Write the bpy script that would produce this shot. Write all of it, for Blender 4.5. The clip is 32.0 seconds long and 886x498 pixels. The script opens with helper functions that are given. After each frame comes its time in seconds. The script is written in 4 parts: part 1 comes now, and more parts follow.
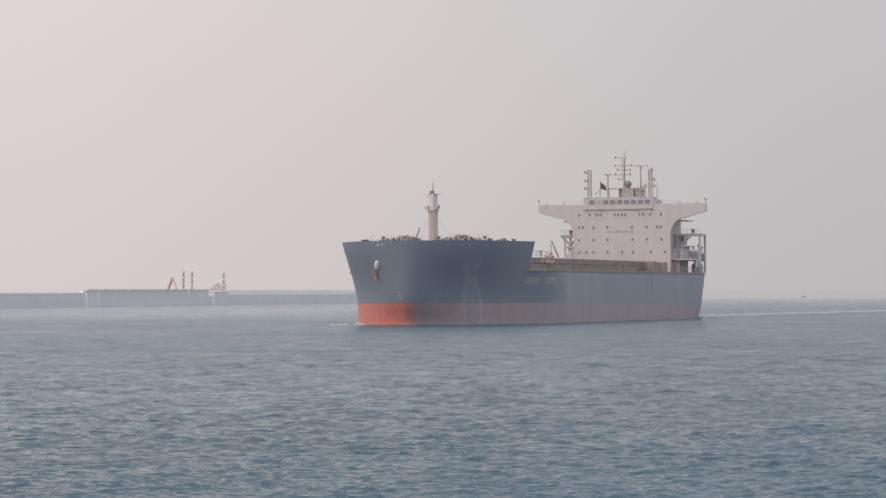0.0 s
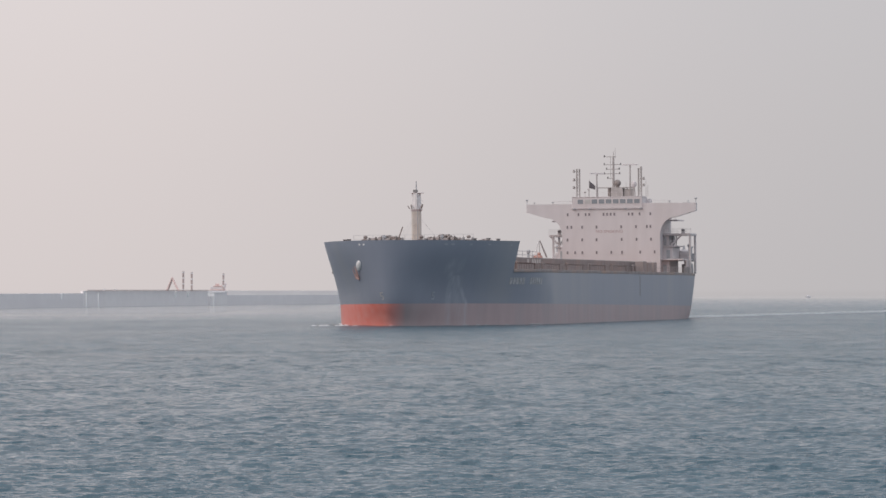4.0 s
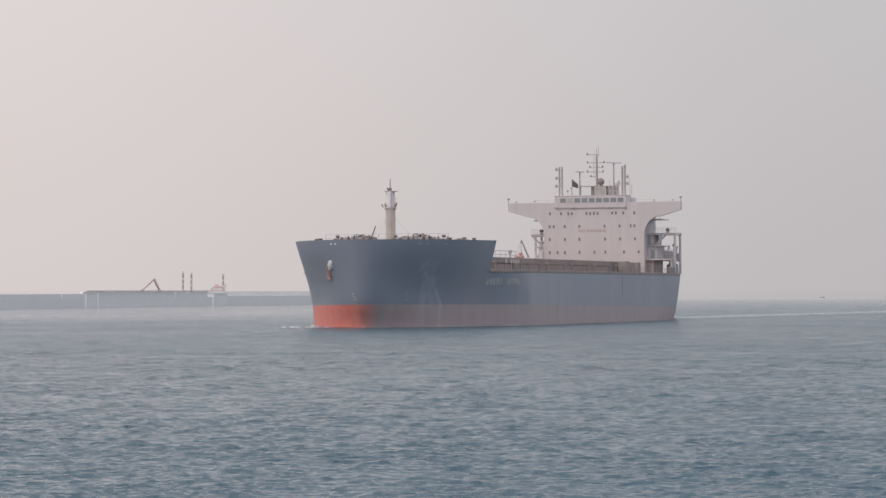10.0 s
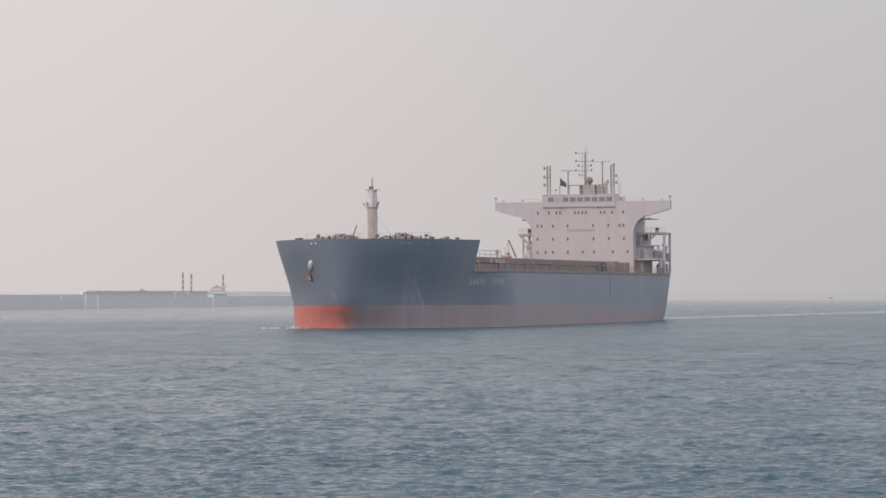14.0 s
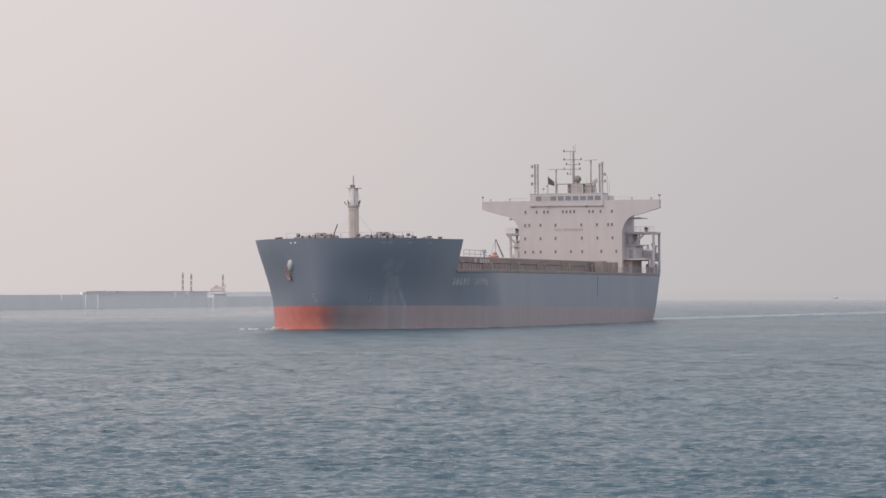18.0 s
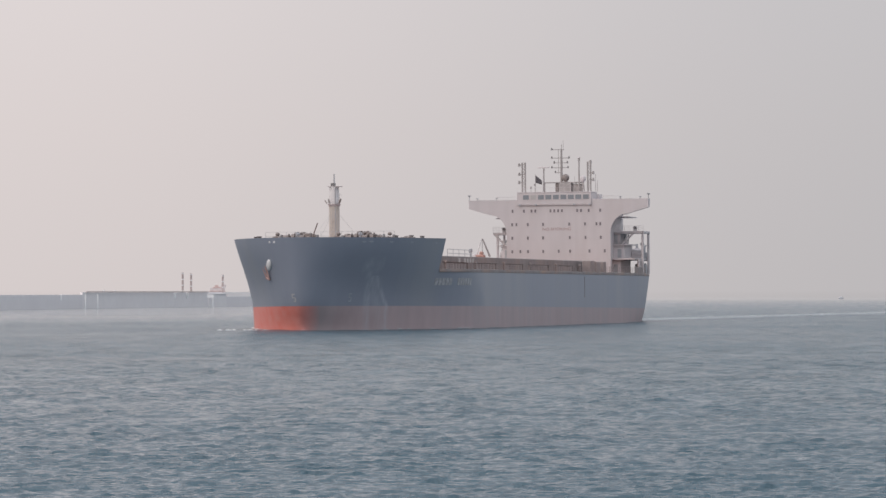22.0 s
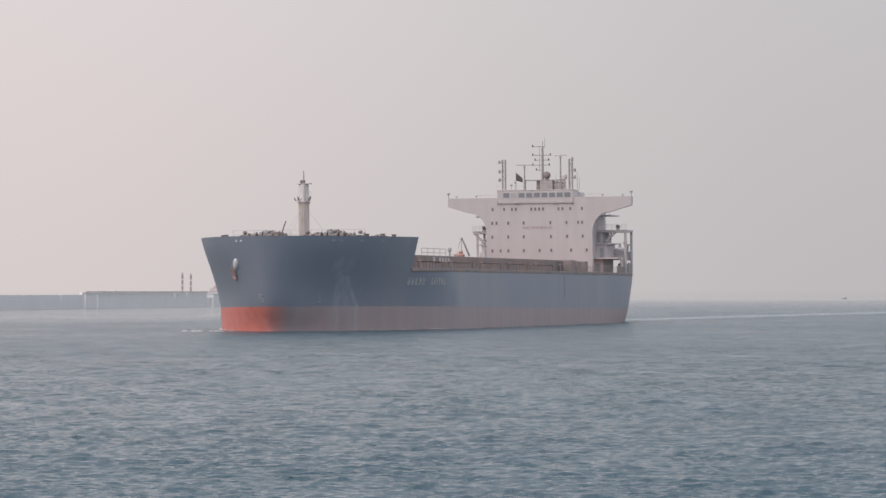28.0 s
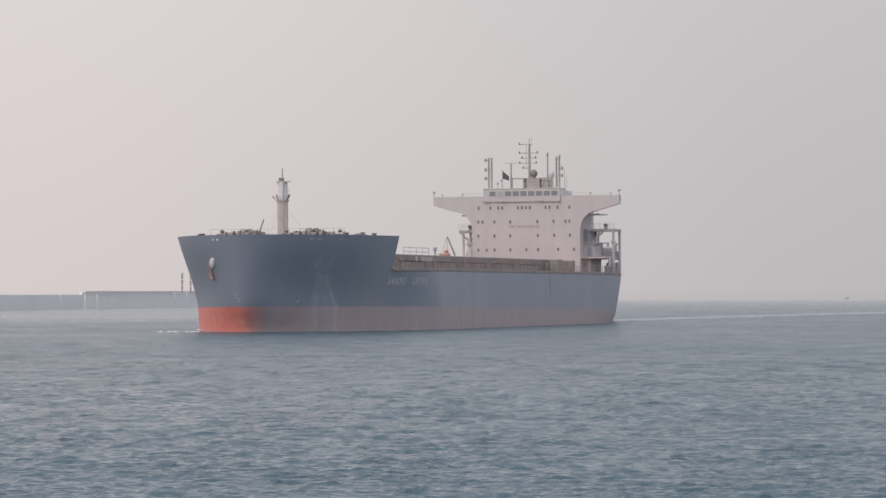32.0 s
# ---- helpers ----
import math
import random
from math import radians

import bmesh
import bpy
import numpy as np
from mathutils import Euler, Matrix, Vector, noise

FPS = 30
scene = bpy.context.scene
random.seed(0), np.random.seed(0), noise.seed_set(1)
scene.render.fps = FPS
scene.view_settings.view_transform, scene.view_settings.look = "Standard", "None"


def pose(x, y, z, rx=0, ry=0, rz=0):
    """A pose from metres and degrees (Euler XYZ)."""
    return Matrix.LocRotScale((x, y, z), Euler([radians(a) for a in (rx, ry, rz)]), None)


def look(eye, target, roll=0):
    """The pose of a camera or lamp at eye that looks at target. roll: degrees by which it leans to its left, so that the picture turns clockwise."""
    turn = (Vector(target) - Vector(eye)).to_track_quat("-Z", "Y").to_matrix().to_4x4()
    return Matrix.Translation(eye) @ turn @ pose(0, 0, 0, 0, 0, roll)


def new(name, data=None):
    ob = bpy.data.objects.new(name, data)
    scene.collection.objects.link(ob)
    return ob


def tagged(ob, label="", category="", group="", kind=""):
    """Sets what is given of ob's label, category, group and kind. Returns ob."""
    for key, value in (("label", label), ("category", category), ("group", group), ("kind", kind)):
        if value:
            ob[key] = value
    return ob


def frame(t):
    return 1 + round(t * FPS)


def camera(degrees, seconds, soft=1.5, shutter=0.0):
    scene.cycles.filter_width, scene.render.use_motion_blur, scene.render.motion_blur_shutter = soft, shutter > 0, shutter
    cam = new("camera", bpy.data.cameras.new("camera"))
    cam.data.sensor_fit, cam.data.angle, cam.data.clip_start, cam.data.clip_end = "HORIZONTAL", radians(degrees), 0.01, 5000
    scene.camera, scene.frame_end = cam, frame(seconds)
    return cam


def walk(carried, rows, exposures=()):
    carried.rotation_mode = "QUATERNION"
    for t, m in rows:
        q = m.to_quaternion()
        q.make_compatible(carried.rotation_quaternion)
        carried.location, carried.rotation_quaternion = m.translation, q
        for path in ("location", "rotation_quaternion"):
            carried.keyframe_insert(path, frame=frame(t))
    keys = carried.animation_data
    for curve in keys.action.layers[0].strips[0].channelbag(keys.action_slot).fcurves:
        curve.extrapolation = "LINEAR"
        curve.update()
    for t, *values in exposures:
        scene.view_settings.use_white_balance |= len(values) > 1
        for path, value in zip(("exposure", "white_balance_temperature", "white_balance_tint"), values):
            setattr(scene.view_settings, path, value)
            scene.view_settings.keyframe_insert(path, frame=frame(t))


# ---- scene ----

# ------------------------------------------------------------------ camera
EYE_Z = 6.20
FOCAL = 7270.6
DRIFT = [(0, 0.73, -2.06), (2, 0.47, -1.61), (4, 0.25, -1.18), (6, 0.06, -0.78), (8, -0.1, -0.4), (10, -0.23, -0.05), (12, -0.35, 0.26), (14, -0.46, 0.55), (16, -0.55, 0.79), (18, -0.65, 1.0), (20, -0.74, 1.16), (22, -0.84, 1.28), (24, -0.96, 1.35), (26, -1.1, 1.37), (28, -1.25, 1.34), (30, -1.44, 1.26), (32, -1.66, 1.11)]  # seconds, slow sway of the hand-held picture
SHIP_ROWS = [(0, 39.68, 910.51, 13.408), (4, 36.83, 898.53, 13.415), (8, 33.97, 886.54, 13.423), (12, 31.11, 874.56, 13.431), (16, 28.24, 862.58, 13.439), (20, 25.38, 850.59, 13.446), (24, 22.51, 838.61, 13.454), (28, 19.65, 826.63, 13.462), (32, 16.78, 814.65, 13.469)]  # seconds, x, y, heading

cam = camera(12.309, 32.0, soft=1.5)


def aim(dx, dy):
    return look((0, 0, EYE_Z), (-dx / FOCAL * 1000, 1000, EYE_Z + (74.64 + dy) / FOCAL * 1000))


walk(cam, [(t, aim(dx, dy)) for t, dx, dy in DRIFT])

# ------------------------------------------------------------------ world and sun
SUN_EL, SUN_AZ = 32.0, 232.0   # degrees; azimuth clockwise from +y
SUN_FROM = Vector((math.sin(radians(SUN_AZ)) * math.cos(radians(SUN_EL)),
                   math.cos(radians(SUN_AZ)) * math.cos(radians(SUN_EL)), math.sin(radians(SUN_EL))))

world = bpy.data.worlds.new("hazy_sky")
scene.world = world
world.use_nodes = True
wn, wl = world.node_tree.nodes, world.node_tree.links
wn.clear()
w_out = wn.new("ShaderNodeOutputWorld")
w_sky = wn.new("ShaderNodeTexSky")
w_sky.sky_type, w_sky.sun_disc = "NISHITA", False
w_sky.sun_elevation, w_sky.sun_rotation = radians(SUN_EL), radians(SUN_AZ)
w_sky.dust_density, w_sky.air_density, w_sky.altitude = 6.0, 1.2, 0.0
w_bg_sky = wn.new("ShaderNodeBackground")
w_bg_sky.inputs["Strength"].default_value = 0.06
wl.new(w_sky.outputs[0], w_bg_sky.inputs["Color"])
# thick haze, a little brighter and warmer on the sun's side
w_co = wn.new("ShaderNodeTexCoord")
w_sep = wn.new("ShaderNodeSeparateXYZ")
wl.new(w_co.outputs["Generated"], w_sep.inputs[0])
w_side = wn.new("ShaderNodeMapRange")
w_side.inputs["From Min"].default_value, w_side.inputs["From Max"].default_value = 0.13, -0.12
w_side.interpolation_type = "SMOOTHSTEP"
wl.new(w_sep.outputs["X"], w_side.inputs["Value"])
w_col = wn.new("ShaderNodeMix")
w_col.data_type = "RGBA"
w_col.inputs["A"].default_value = (0.563, 0.540, 0.550, 1)
w_col.inputs["B"].default_value = (0.735, 0.668, 0.660, 1)
wl.new(w_side.outputs[0], w_col.inputs["Factor"])
w_up = wn.new("ShaderNodeMapRange")
w_up.inputs["From Min"].default_value, w_up.inputs["From Max"].default_value = 0.0, 0.06
w_up.inputs["To Min"].default_value, w_up.inputs["To Max"].default_value = 1.0, 1.08
wl.new(w_sep.outputs["Z"], w_up.inputs["Value"])
w_bg_haze = wn.new("ShaderNodeBackground")
# a little bluer overhead
w_blue = wn.new("ShaderNodeMapRange")
w_blue.inputs["From Min"].default_value, w_blue.inputs["From Max"].default_value = 0.04, 0.3
wl.new(w_sep.outputs["Z"], w_blue.inputs["Value"])
w_tint = wn.new("ShaderNodeMix")
w_tint.data_type, w_tint.blend_type = "RGBA", "MULTIPLY"
w_tint.inputs["B"].default_value = (0.925, 1.0, 1.078, 1)
wl.new(w_blue.outputs[0], w_tint.inputs["Factor"])
wl.new(w_col.outputs["Result"], w_tint.inputs["A"])
wl.new(w_tint.outputs["Result"], w_bg_haze.inputs["Color"])
w_high = wn.new("ShaderNodeMapRange")
w_high.inputs["From Min"].default_value, w_high.inputs["From Max"].default_value = 0.06, 0.8
w_high.inputs["To Min"].default_value, w_high.inputs["To Max"].default_value = 1.0, 1.7
wl.new(w_sep.outputs["Z"], w_high.inputs["Value"])
w_str = wn.new("ShaderNodeMath")
w_str.operation = "MULTIPLY"
wl.new(w_up.outputs[0], w_str.inputs[0])
wl.new(w_high.outputs[0], w_str.inputs[1])
w_sun = wn.new("ShaderNodeMapRange")
w_sun.inputs["From Min"].default_value, w_sun.inputs["From Max"].default_value = -0.8, 0.8
w_sun.inputs["To Min"].default_value, w_sun.inputs["To Max"].default_value = 1.05, 0.95
wl.new(w_sep.outputs["X"], w_sun.inputs["Value"])
w_all = wn.new("ShaderNodeMath")
w_all.operation = "MULTIPLY"
wl.new(w_str.outputs[0], w_all.inputs[0])
wl.new(w_sun.outputs[0], w_all.inputs[1])
# the dimmed sky under the horizon stands in for the last hazy water
w_far = wn.new("ShaderNodeMapRange")
w_far.inputs["From Min"].default_value, w_far.inputs["From Max"].default_value = -0.0013, 0.0003
w_far.inputs["To Min"].default_value, w_far.inputs["To Max"].default_value = 0.94, 1.0
wl.new(w_sep.outputs["Z"], w_far.inputs["Value"])
w_sink = wn.new("ShaderNodeMath")
w_sink.operation = "MULTIPLY"
wl.new(w_all.outputs[0], w_sink.inputs[0])
wl.new(w_far.outputs[0], w_sink.inputs[1])
wl.new(w_sink.outputs[0], w_bg_haze.inputs["Strength"])
w_mix = wn.new("ShaderNodeMixShader")
w_mix.inputs[0].default_value = 0.9
wl.new(w_bg_sky.outputs[0], w_mix.inputs[1])
wl.new(w_bg_haze.outputs[0], w_mix.inputs[2])
wl.new(w_mix.outputs[0], w_out.inputs["Surface"])

sun = new("sun", bpy.data.lights.new("sun", "SUN"))
sun.data.energy, sun.data.angle, sun.data.color = 0.56, radians(30), (1.0, 0.81, 0.68)
sun.matrix_world = look(SUN_FROM * 500, (0, 0, 0))


# ------------------------------------------------------------------ materials
def material(name, color, rough=0.6, metal=0.0, vary=0.12, scale=0.6, stretch=(1, 1, 1), second=None, amount=0.0,
             second_scale=0.25, bump=0.0, bump_scale=4.0, per_object=0.0, spec=0.5, world=False):
    """Paint, steel, concrete: a base colour with fine grain and larger stains of a second colour."""
    m = bpy.data.materials.new(name)
    m.use_nodes = True
    n, l = m.node_tree.nodes, m.node_tree.links
    b = n["Principled BSDF"]
    co = n.new("ShaderNodeTexCoord")
    mp = n.new("ShaderNodeMapping")
    mp.inputs["Scale"].default_value = stretch
    if world:
        l.new(n.new("ShaderNodeNewGeometry").outputs["Position"], mp.inputs[0])
    else:
        l.new(co.outputs["Object"], mp.inputs[0])
    grain = n.new("ShaderNodeTexNoise")
    grain.inputs["Scale"].default_value, grain.inputs["Detail"].default_value = scale, 8
    l.new(mp.outputs[0], grain.inputs[0])
    hsv = n.new("ShaderNodeHueSaturation")
    hsv.inputs["Color"].default_value = (*color, 1)
    rng = n.new("ShaderNodeMapRange")
    rng.inputs["From Min"].default_value, rng.inputs["From Max"].default_value = 0.3, 0.7
    rng.inputs["To Min"].default_value, rng.inputs["To Max"].default_value = 1 - vary, 1 + vary
    l.new(grain.outputs[0], rng.inputs[0])
    l.new(rng.outputs[0], hsv.inputs["Value"])
    last = hsv.outputs[0]
    if per_object:
        info = n.new("ShaderNodeObjectInfo")
        r2 = n.new("ShaderNodeMapRange")
        r2.inputs["To Min"].default_value, r2.inputs["To Max"].default_value = 1 - per_object, 1 + per_object
        l.new(info.outputs["Random"], r2.inputs[0])
        h2 = n.new("ShaderNodeHueSaturation")
        l.new(last, h2.inputs["Color"])
        l.new(r2.outputs[0], h2.inputs["Value"])
        last = h2.outputs[0]
    if second:
        spots = n.new("ShaderNodeTexNoise")
        spots.inputs["Scale"].default_value, spots.inputs["Detail"].default_value = second_scale, 6
        l.new(mp.outputs[0], spots.inputs[0])
        ramp = n.new("ShaderNodeMapRange")
        ramp.inputs["From Min"].default_value, ramp.inputs["From Max"].default_value = 0.48, 0.68
        ramp.inputs["To Max"].default_value = amount
        l.new(spots.outputs[0], ramp.inputs[0])
        mix = n.new("ShaderNodeMix")
        mix.data_type = "RGBA"
        mix.inputs["B"].default_value = (*second, 1)
        l.new(ramp.outputs[0], mix.inputs["Factor"])
        l.new(last, mix.inputs["A"])
        last = mix.outputs["Result"]
    l.new(last, b.inputs["Base Color"])
    b.inputs["Roughness"].default_value, b.inputs["Metallic"].default_value = rough, metal
    b.inputs["Specular IOR Level"].default_value = spec
    if bump:
        bn = n.new("ShaderNodeTexNoise")
        bn.inputs["Scale"].default_value, bn.inputs["Detail"].default_value = bump_scale, 4
        l.new(co.outputs["Object"], bn.inputs[0])
        bp = n.new("ShaderNodeBump")
        bp.inputs["Strength"].default_value, bp.inputs["Distance"].default_value = bump, 0.05
        l.new(bn.outputs[0], bp.inputs["Height"])
        l.new(bp.outputs[0], b.inputs["Normal"])
    return m


# navy paled well beyond its own tone, haze put into the colour
M_NAVY = material("haze_paled_navy_paint", (0.272, 0.304, 0.372), 0.42, vary=0.025, scale=0.5, stretch=(1, 1, 0.12),
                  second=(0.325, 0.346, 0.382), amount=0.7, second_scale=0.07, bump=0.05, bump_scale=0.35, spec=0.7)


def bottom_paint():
    """Antifouling: red round the stem painted as sunlit, the sides painted duller as shaded."""
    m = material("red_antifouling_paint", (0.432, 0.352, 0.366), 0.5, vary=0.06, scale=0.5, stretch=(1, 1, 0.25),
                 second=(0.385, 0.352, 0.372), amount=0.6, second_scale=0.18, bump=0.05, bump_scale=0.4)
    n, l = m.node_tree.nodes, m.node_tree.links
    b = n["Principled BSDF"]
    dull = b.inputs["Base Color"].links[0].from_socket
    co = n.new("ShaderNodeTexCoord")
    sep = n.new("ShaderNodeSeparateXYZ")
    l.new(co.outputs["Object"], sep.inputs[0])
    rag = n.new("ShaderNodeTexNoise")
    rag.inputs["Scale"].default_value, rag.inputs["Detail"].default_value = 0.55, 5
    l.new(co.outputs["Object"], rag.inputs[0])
    # the sunlit-painted patch ends on a line that runs aslant over the stem
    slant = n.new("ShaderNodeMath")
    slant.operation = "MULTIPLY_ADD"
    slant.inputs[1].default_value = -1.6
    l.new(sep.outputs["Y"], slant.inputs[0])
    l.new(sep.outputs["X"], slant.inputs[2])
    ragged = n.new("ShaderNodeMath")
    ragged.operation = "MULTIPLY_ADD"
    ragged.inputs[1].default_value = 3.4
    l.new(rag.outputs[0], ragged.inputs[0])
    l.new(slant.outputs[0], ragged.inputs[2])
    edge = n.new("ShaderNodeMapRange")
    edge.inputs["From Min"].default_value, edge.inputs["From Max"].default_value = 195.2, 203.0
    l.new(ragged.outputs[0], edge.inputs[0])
    sunlit_red = n.new("ShaderNodeMix")
    sunlit_red.data_type = "RGBA"
    sunlit_red.inputs["A"].default_value, sunlit_red.inputs["B"].default_value = (0.80, 0.155, 0.105, 1), (0.80, 0.375, 0.335, 1)
    l.new(rag.outputs[0], sunlit_red.inputs["Factor"])
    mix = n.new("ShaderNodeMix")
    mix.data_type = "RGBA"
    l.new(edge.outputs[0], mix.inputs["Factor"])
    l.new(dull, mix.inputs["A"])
    l.new(sunlit_red.outputs["Result"], mix.inputs["B"])
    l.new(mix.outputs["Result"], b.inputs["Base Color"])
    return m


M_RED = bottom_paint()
# hatch and deck browns are lightened to stand in for haze
M_RUST = material("rust_brown_deck_paint", (0.300, 0.270, 0.266), 0.65, vary=0.14, scale=0.8, stretch=(1, 1, 0.5),
                  second=(0.355, 0.282, 0.255), amount=0.8, second_scale=0.16)
M_COVER = material("grey_brown_hatch_paint", (0.265, 0.240, 0.237), 0.6, vary=0.15, scale=0.5, stretch=(1, 1, 0.5),
                   second=(0.335, 0.262, 0.238), amount=0.8, second_scale=0.14)
M_EDGE = material("rust_stained_edge", (0.295, 0.262, 0.258), 0.6, vary=0.15, scale=0.5,
                  second=(0.42, 0.285, 0.228), amount=0.9, second_scale=0.11)
M_DECK = material("red_brown_deck", (0.22, 0.09, 0.06), 0.75, vary=0.2, scale=0.4)
M_WHITE = material("off_white_ship_paint", (0.655, 0.612, 0.618), 0.5, vary=0.04, scale=0.5, stretch=(1, 1, 0.2),
                   second=(0.61, 0.555, 0.55), amount=0.35, second_scale=0.3)
M_CREAM = material("cream_mast_paint", (0.66, 0.62, 0.57), 0.5, vary=0.08, scale=0.8, second=(0.48, 0.40, 0.32), amount=0.35,
                   second_scale=0.7)
# grey, beige and dark steels, machinery and panes lifted to stand in for haze
M_GREY = material("haze_grey_steel", (0.44, 0.45, 0.47), 0.55, vary=0.15, scale=1.0, second=(0.36, 0.35, 0.36), amount=0.3)
M_MAST = material("haze_beige_steel", (0.41, 0.38, 0.37), 0.55, vary=0.15, scale=1.0, second=(0.34, 0.31, 0.30), amount=0.3)
M_DARK = material("dark_steel", (0.22, 0.21, 0.21), 0.55, vary=0.2, scale=1.0)
M_PILE = material("rusty_pile_steel", (0.55, 0.46, 0.44), 0.6, vary=0.2, scale=1.0)
M_BROWN = material("oily_brown_machinery", (0.26, 0.225, 0.212), 0.5, vary=0.25, scale=1.2)
M_GLASS = material("dark_bridge_glass", (0.26, 0.285, 0.31), 0.12, vary=0.05)
# a white reflection is put into the colour of one bridge window
M_GLINT = material("pale_window_reflection", (0.52, 0.51, 0.50), 0.6, vary=0.06)
M_PANE = material("dark_cabin_pane", (0.23, 0.205, 0.22), 0.25, vary=0.05)
M_ORANGE = material("orange_red_paint", (0.58, 0.34, 0.29), 0.5, vary=0.12, scale=1.0)
M_BAR = material("white_lettering_paint", (0.52, 0.51, 0.50), 0.45, vary=0.1, scale=2.0)
M_NAME = material("pale_name_paint", (0.44, 0.45, 0.465), 0.5, vary=0.25, scale=1.6)
M_SIGN = material("dull_red_lettering", (0.46, 0.32, 0.32), 0.6, vary=0.1, scale=2.0)
M_FLAG = material("dark_flag_cloth", (0.13, 0.12, 0.13), 0.85, vary=0.2, scale=3.0)
M_WASH = material("pale_blue_grey_paint", (0.38, 0.41, 0.46), 0.40, vary=0.2, scale=1.0)
# concrete whitened to stand in for the haze before it
M_CONC = material("haze_pale_concrete", (0.92, 0.885, 0.88), 0.85, vary=0.025, scale=0.25, second=(0.88, 0.84, 0.84), amount=0.6,
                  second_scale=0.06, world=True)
M_CONC2 = material("haze_grey_concrete", (0.89, 0.855, 0.855), 0.85, vary=0.025, scale=0.2, second=(0.84, 0.80, 0.81), amount=0.6,
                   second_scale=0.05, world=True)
# the far shore takes the tone of haze as its own colour
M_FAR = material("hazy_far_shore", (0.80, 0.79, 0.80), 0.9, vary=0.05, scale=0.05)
M_PALE = material("pale_paint", (0.80, 0.79, 0.79), 0.6, vary=0.06, scale=1.0)
M_POST = material("white_marker_paint", (0.95, 0.95, 0.95), 0.5, vary=0.02, scale=1.0)
M_DIG = material("muted_red_machinery", (0.55, 0.36, 0.33), 0.6, vary=0.12, scale=1.0)
# far launch paled past grey, with haze put into its colour
M_HAZEBOAT = material("grey_boat_paint", (0.84, 0.83, 0.85), 0.6, vary=0.08, scale=1.0)
M_BOAT = material("dull_pink_grey_boat_paint", (0.76, 0.70, 0.70), 0.6, vary=0.08, scale=1.0)
# red of the excavator and work boat paled to stand in for haze
M_EXC = material("haze_paled_red_paint", (0.72, 0.56, 0.53), 0.6, vary=0.12, scale=1.0)
M_WAKE = material("thin_wake_foam", (0.40, 0.43, 0.45), 0.8, vary=0.2, scale=2.0)
M_FOAM = material("sea_foam", (0.76, 0.77, 0.78), 0.8, vary=0.15, scale=2.0)


def add_wash(m, amount):
    """Pale salt wash that runs down from the port hawse in two legs, laid over the paint m."""
    n, l = m.node_tree.nodes, m.node_tree.links
    b = n["Principled BSDF"]
    paint = b.inputs["Base Color"].links[0].from_socket
    co = n.new("ShaderNodeTexCoord")
    sep = n.new("ShaderNodeSeparateXYZ")
    l.new(co.outputs["Object"], sep.inputs[0])
    X, Y, Z = sep.outputs

    def calc(op, *values):
        k = n.new("ShaderNodeMath")
        k.operation = op
        for socket, v in zip(k.inputs, values):
            if isinstance(v, (int, float)):
                socket.default_value = v
            else:
                l.new(v, socket)
        return k.outputs[0]

    def soft(d, width, top):
        r = n.new("ShaderNodeMapRange")
        r.interpolation_type = "SMOOTHSTEP"
        r.inputs["From Min"].default_value, r.inputs["From Max"].default_value = width, 0.0
        r.inputs["To Max"].default_value = top
        l.new(d, r.inputs[0])
        return r.outputs[0]

    below = calc("LESS_THAN", Z, 8.1)
    leg_a = soft(calc("ABSOLUTE", calc("SUBTRACT", X, calc("MULTIPLY_ADD", Z, 0.16, 190.3))), 1.0, 0.75)
    bend = calc("MULTIPLY_ADD", calc("MAXIMUM", calc("SUBTRACT", Z, 3.2), 0.0), 0.85, 186.4)
    leg_b = soft(calc("ABSOLUTE", calc("SUBTRACT", X, bend)), 0.9, 0.85)
    middle = soft(calc("ABSOLUTE", calc("SUBTRACT", X, calc("MULTIPLY_ADD", Z, 0.5, 186.9))), 2.4, 0.38)
    runs = calc("MULTIPLY", calc("MAXIMUM", calc("MAXIMUM", leg_a, leg_b), middle), below)
    spots = 0.0
    for sx, sz, size, top in ((193.3, 9.7, 1.5, 0.6), (191.0, 9.8, 1.5, 0.45), (192.2, 8.2, 1.1, 0.6)):
        dx, dz = calc("SUBTRACT", X, sx), calc("MULTIPLY", calc("SUBTRACT", Z, sz), 0.8)
        spots = calc("MAXIMUM", soft(calc("SQRT", calc("ADD", calc("MULTIPLY", dx, dx), calc("MULTIPLY", dz, dz))), size, top), spots)
    mp = n.new("ShaderNodeMapping")
    mp.inputs["Scale"].default_value = (1.8, 1.8, 0.3)
    l.new(co.outputs["Object"], mp.inputs[0])
    t = n.new("ShaderNodeTexNoise")
    t.inputs["Scale"].default_value, t.inputs["Detail"].default_value = 1.0, 4
    l.new(mp.outputs[0], t.inputs[0])
    rag = n.new("ShaderNodeMapRange")
    rag.inputs["From Min"].default_value, rag.inputs["From Max"].default_value = 0.25, 0.6
    l.new(t.outputs[0], rag.inputs[0])
    mask = calc("MULTIPLY", calc("MULTIPLY", calc("MAXIMUM", runs, spots), rag.outputs[0]), calc("GREATER_THAN", Y, 0.0))
    mix = n.new("ShaderNodeMix")
    mix.data_type = "RGBA"
    l.new(calc("MULTIPLY", mask, amount), mix.inputs["Factor"])
    l.new(paint, mix.inputs["A"])
    mix.inputs["B"].default_value = (0.50, 0.53, 0.58, 1)
    l.new(mix.outputs["Result"], b.inputs["Base Color"])


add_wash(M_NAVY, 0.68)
add_wash(M_RED, 0.55)


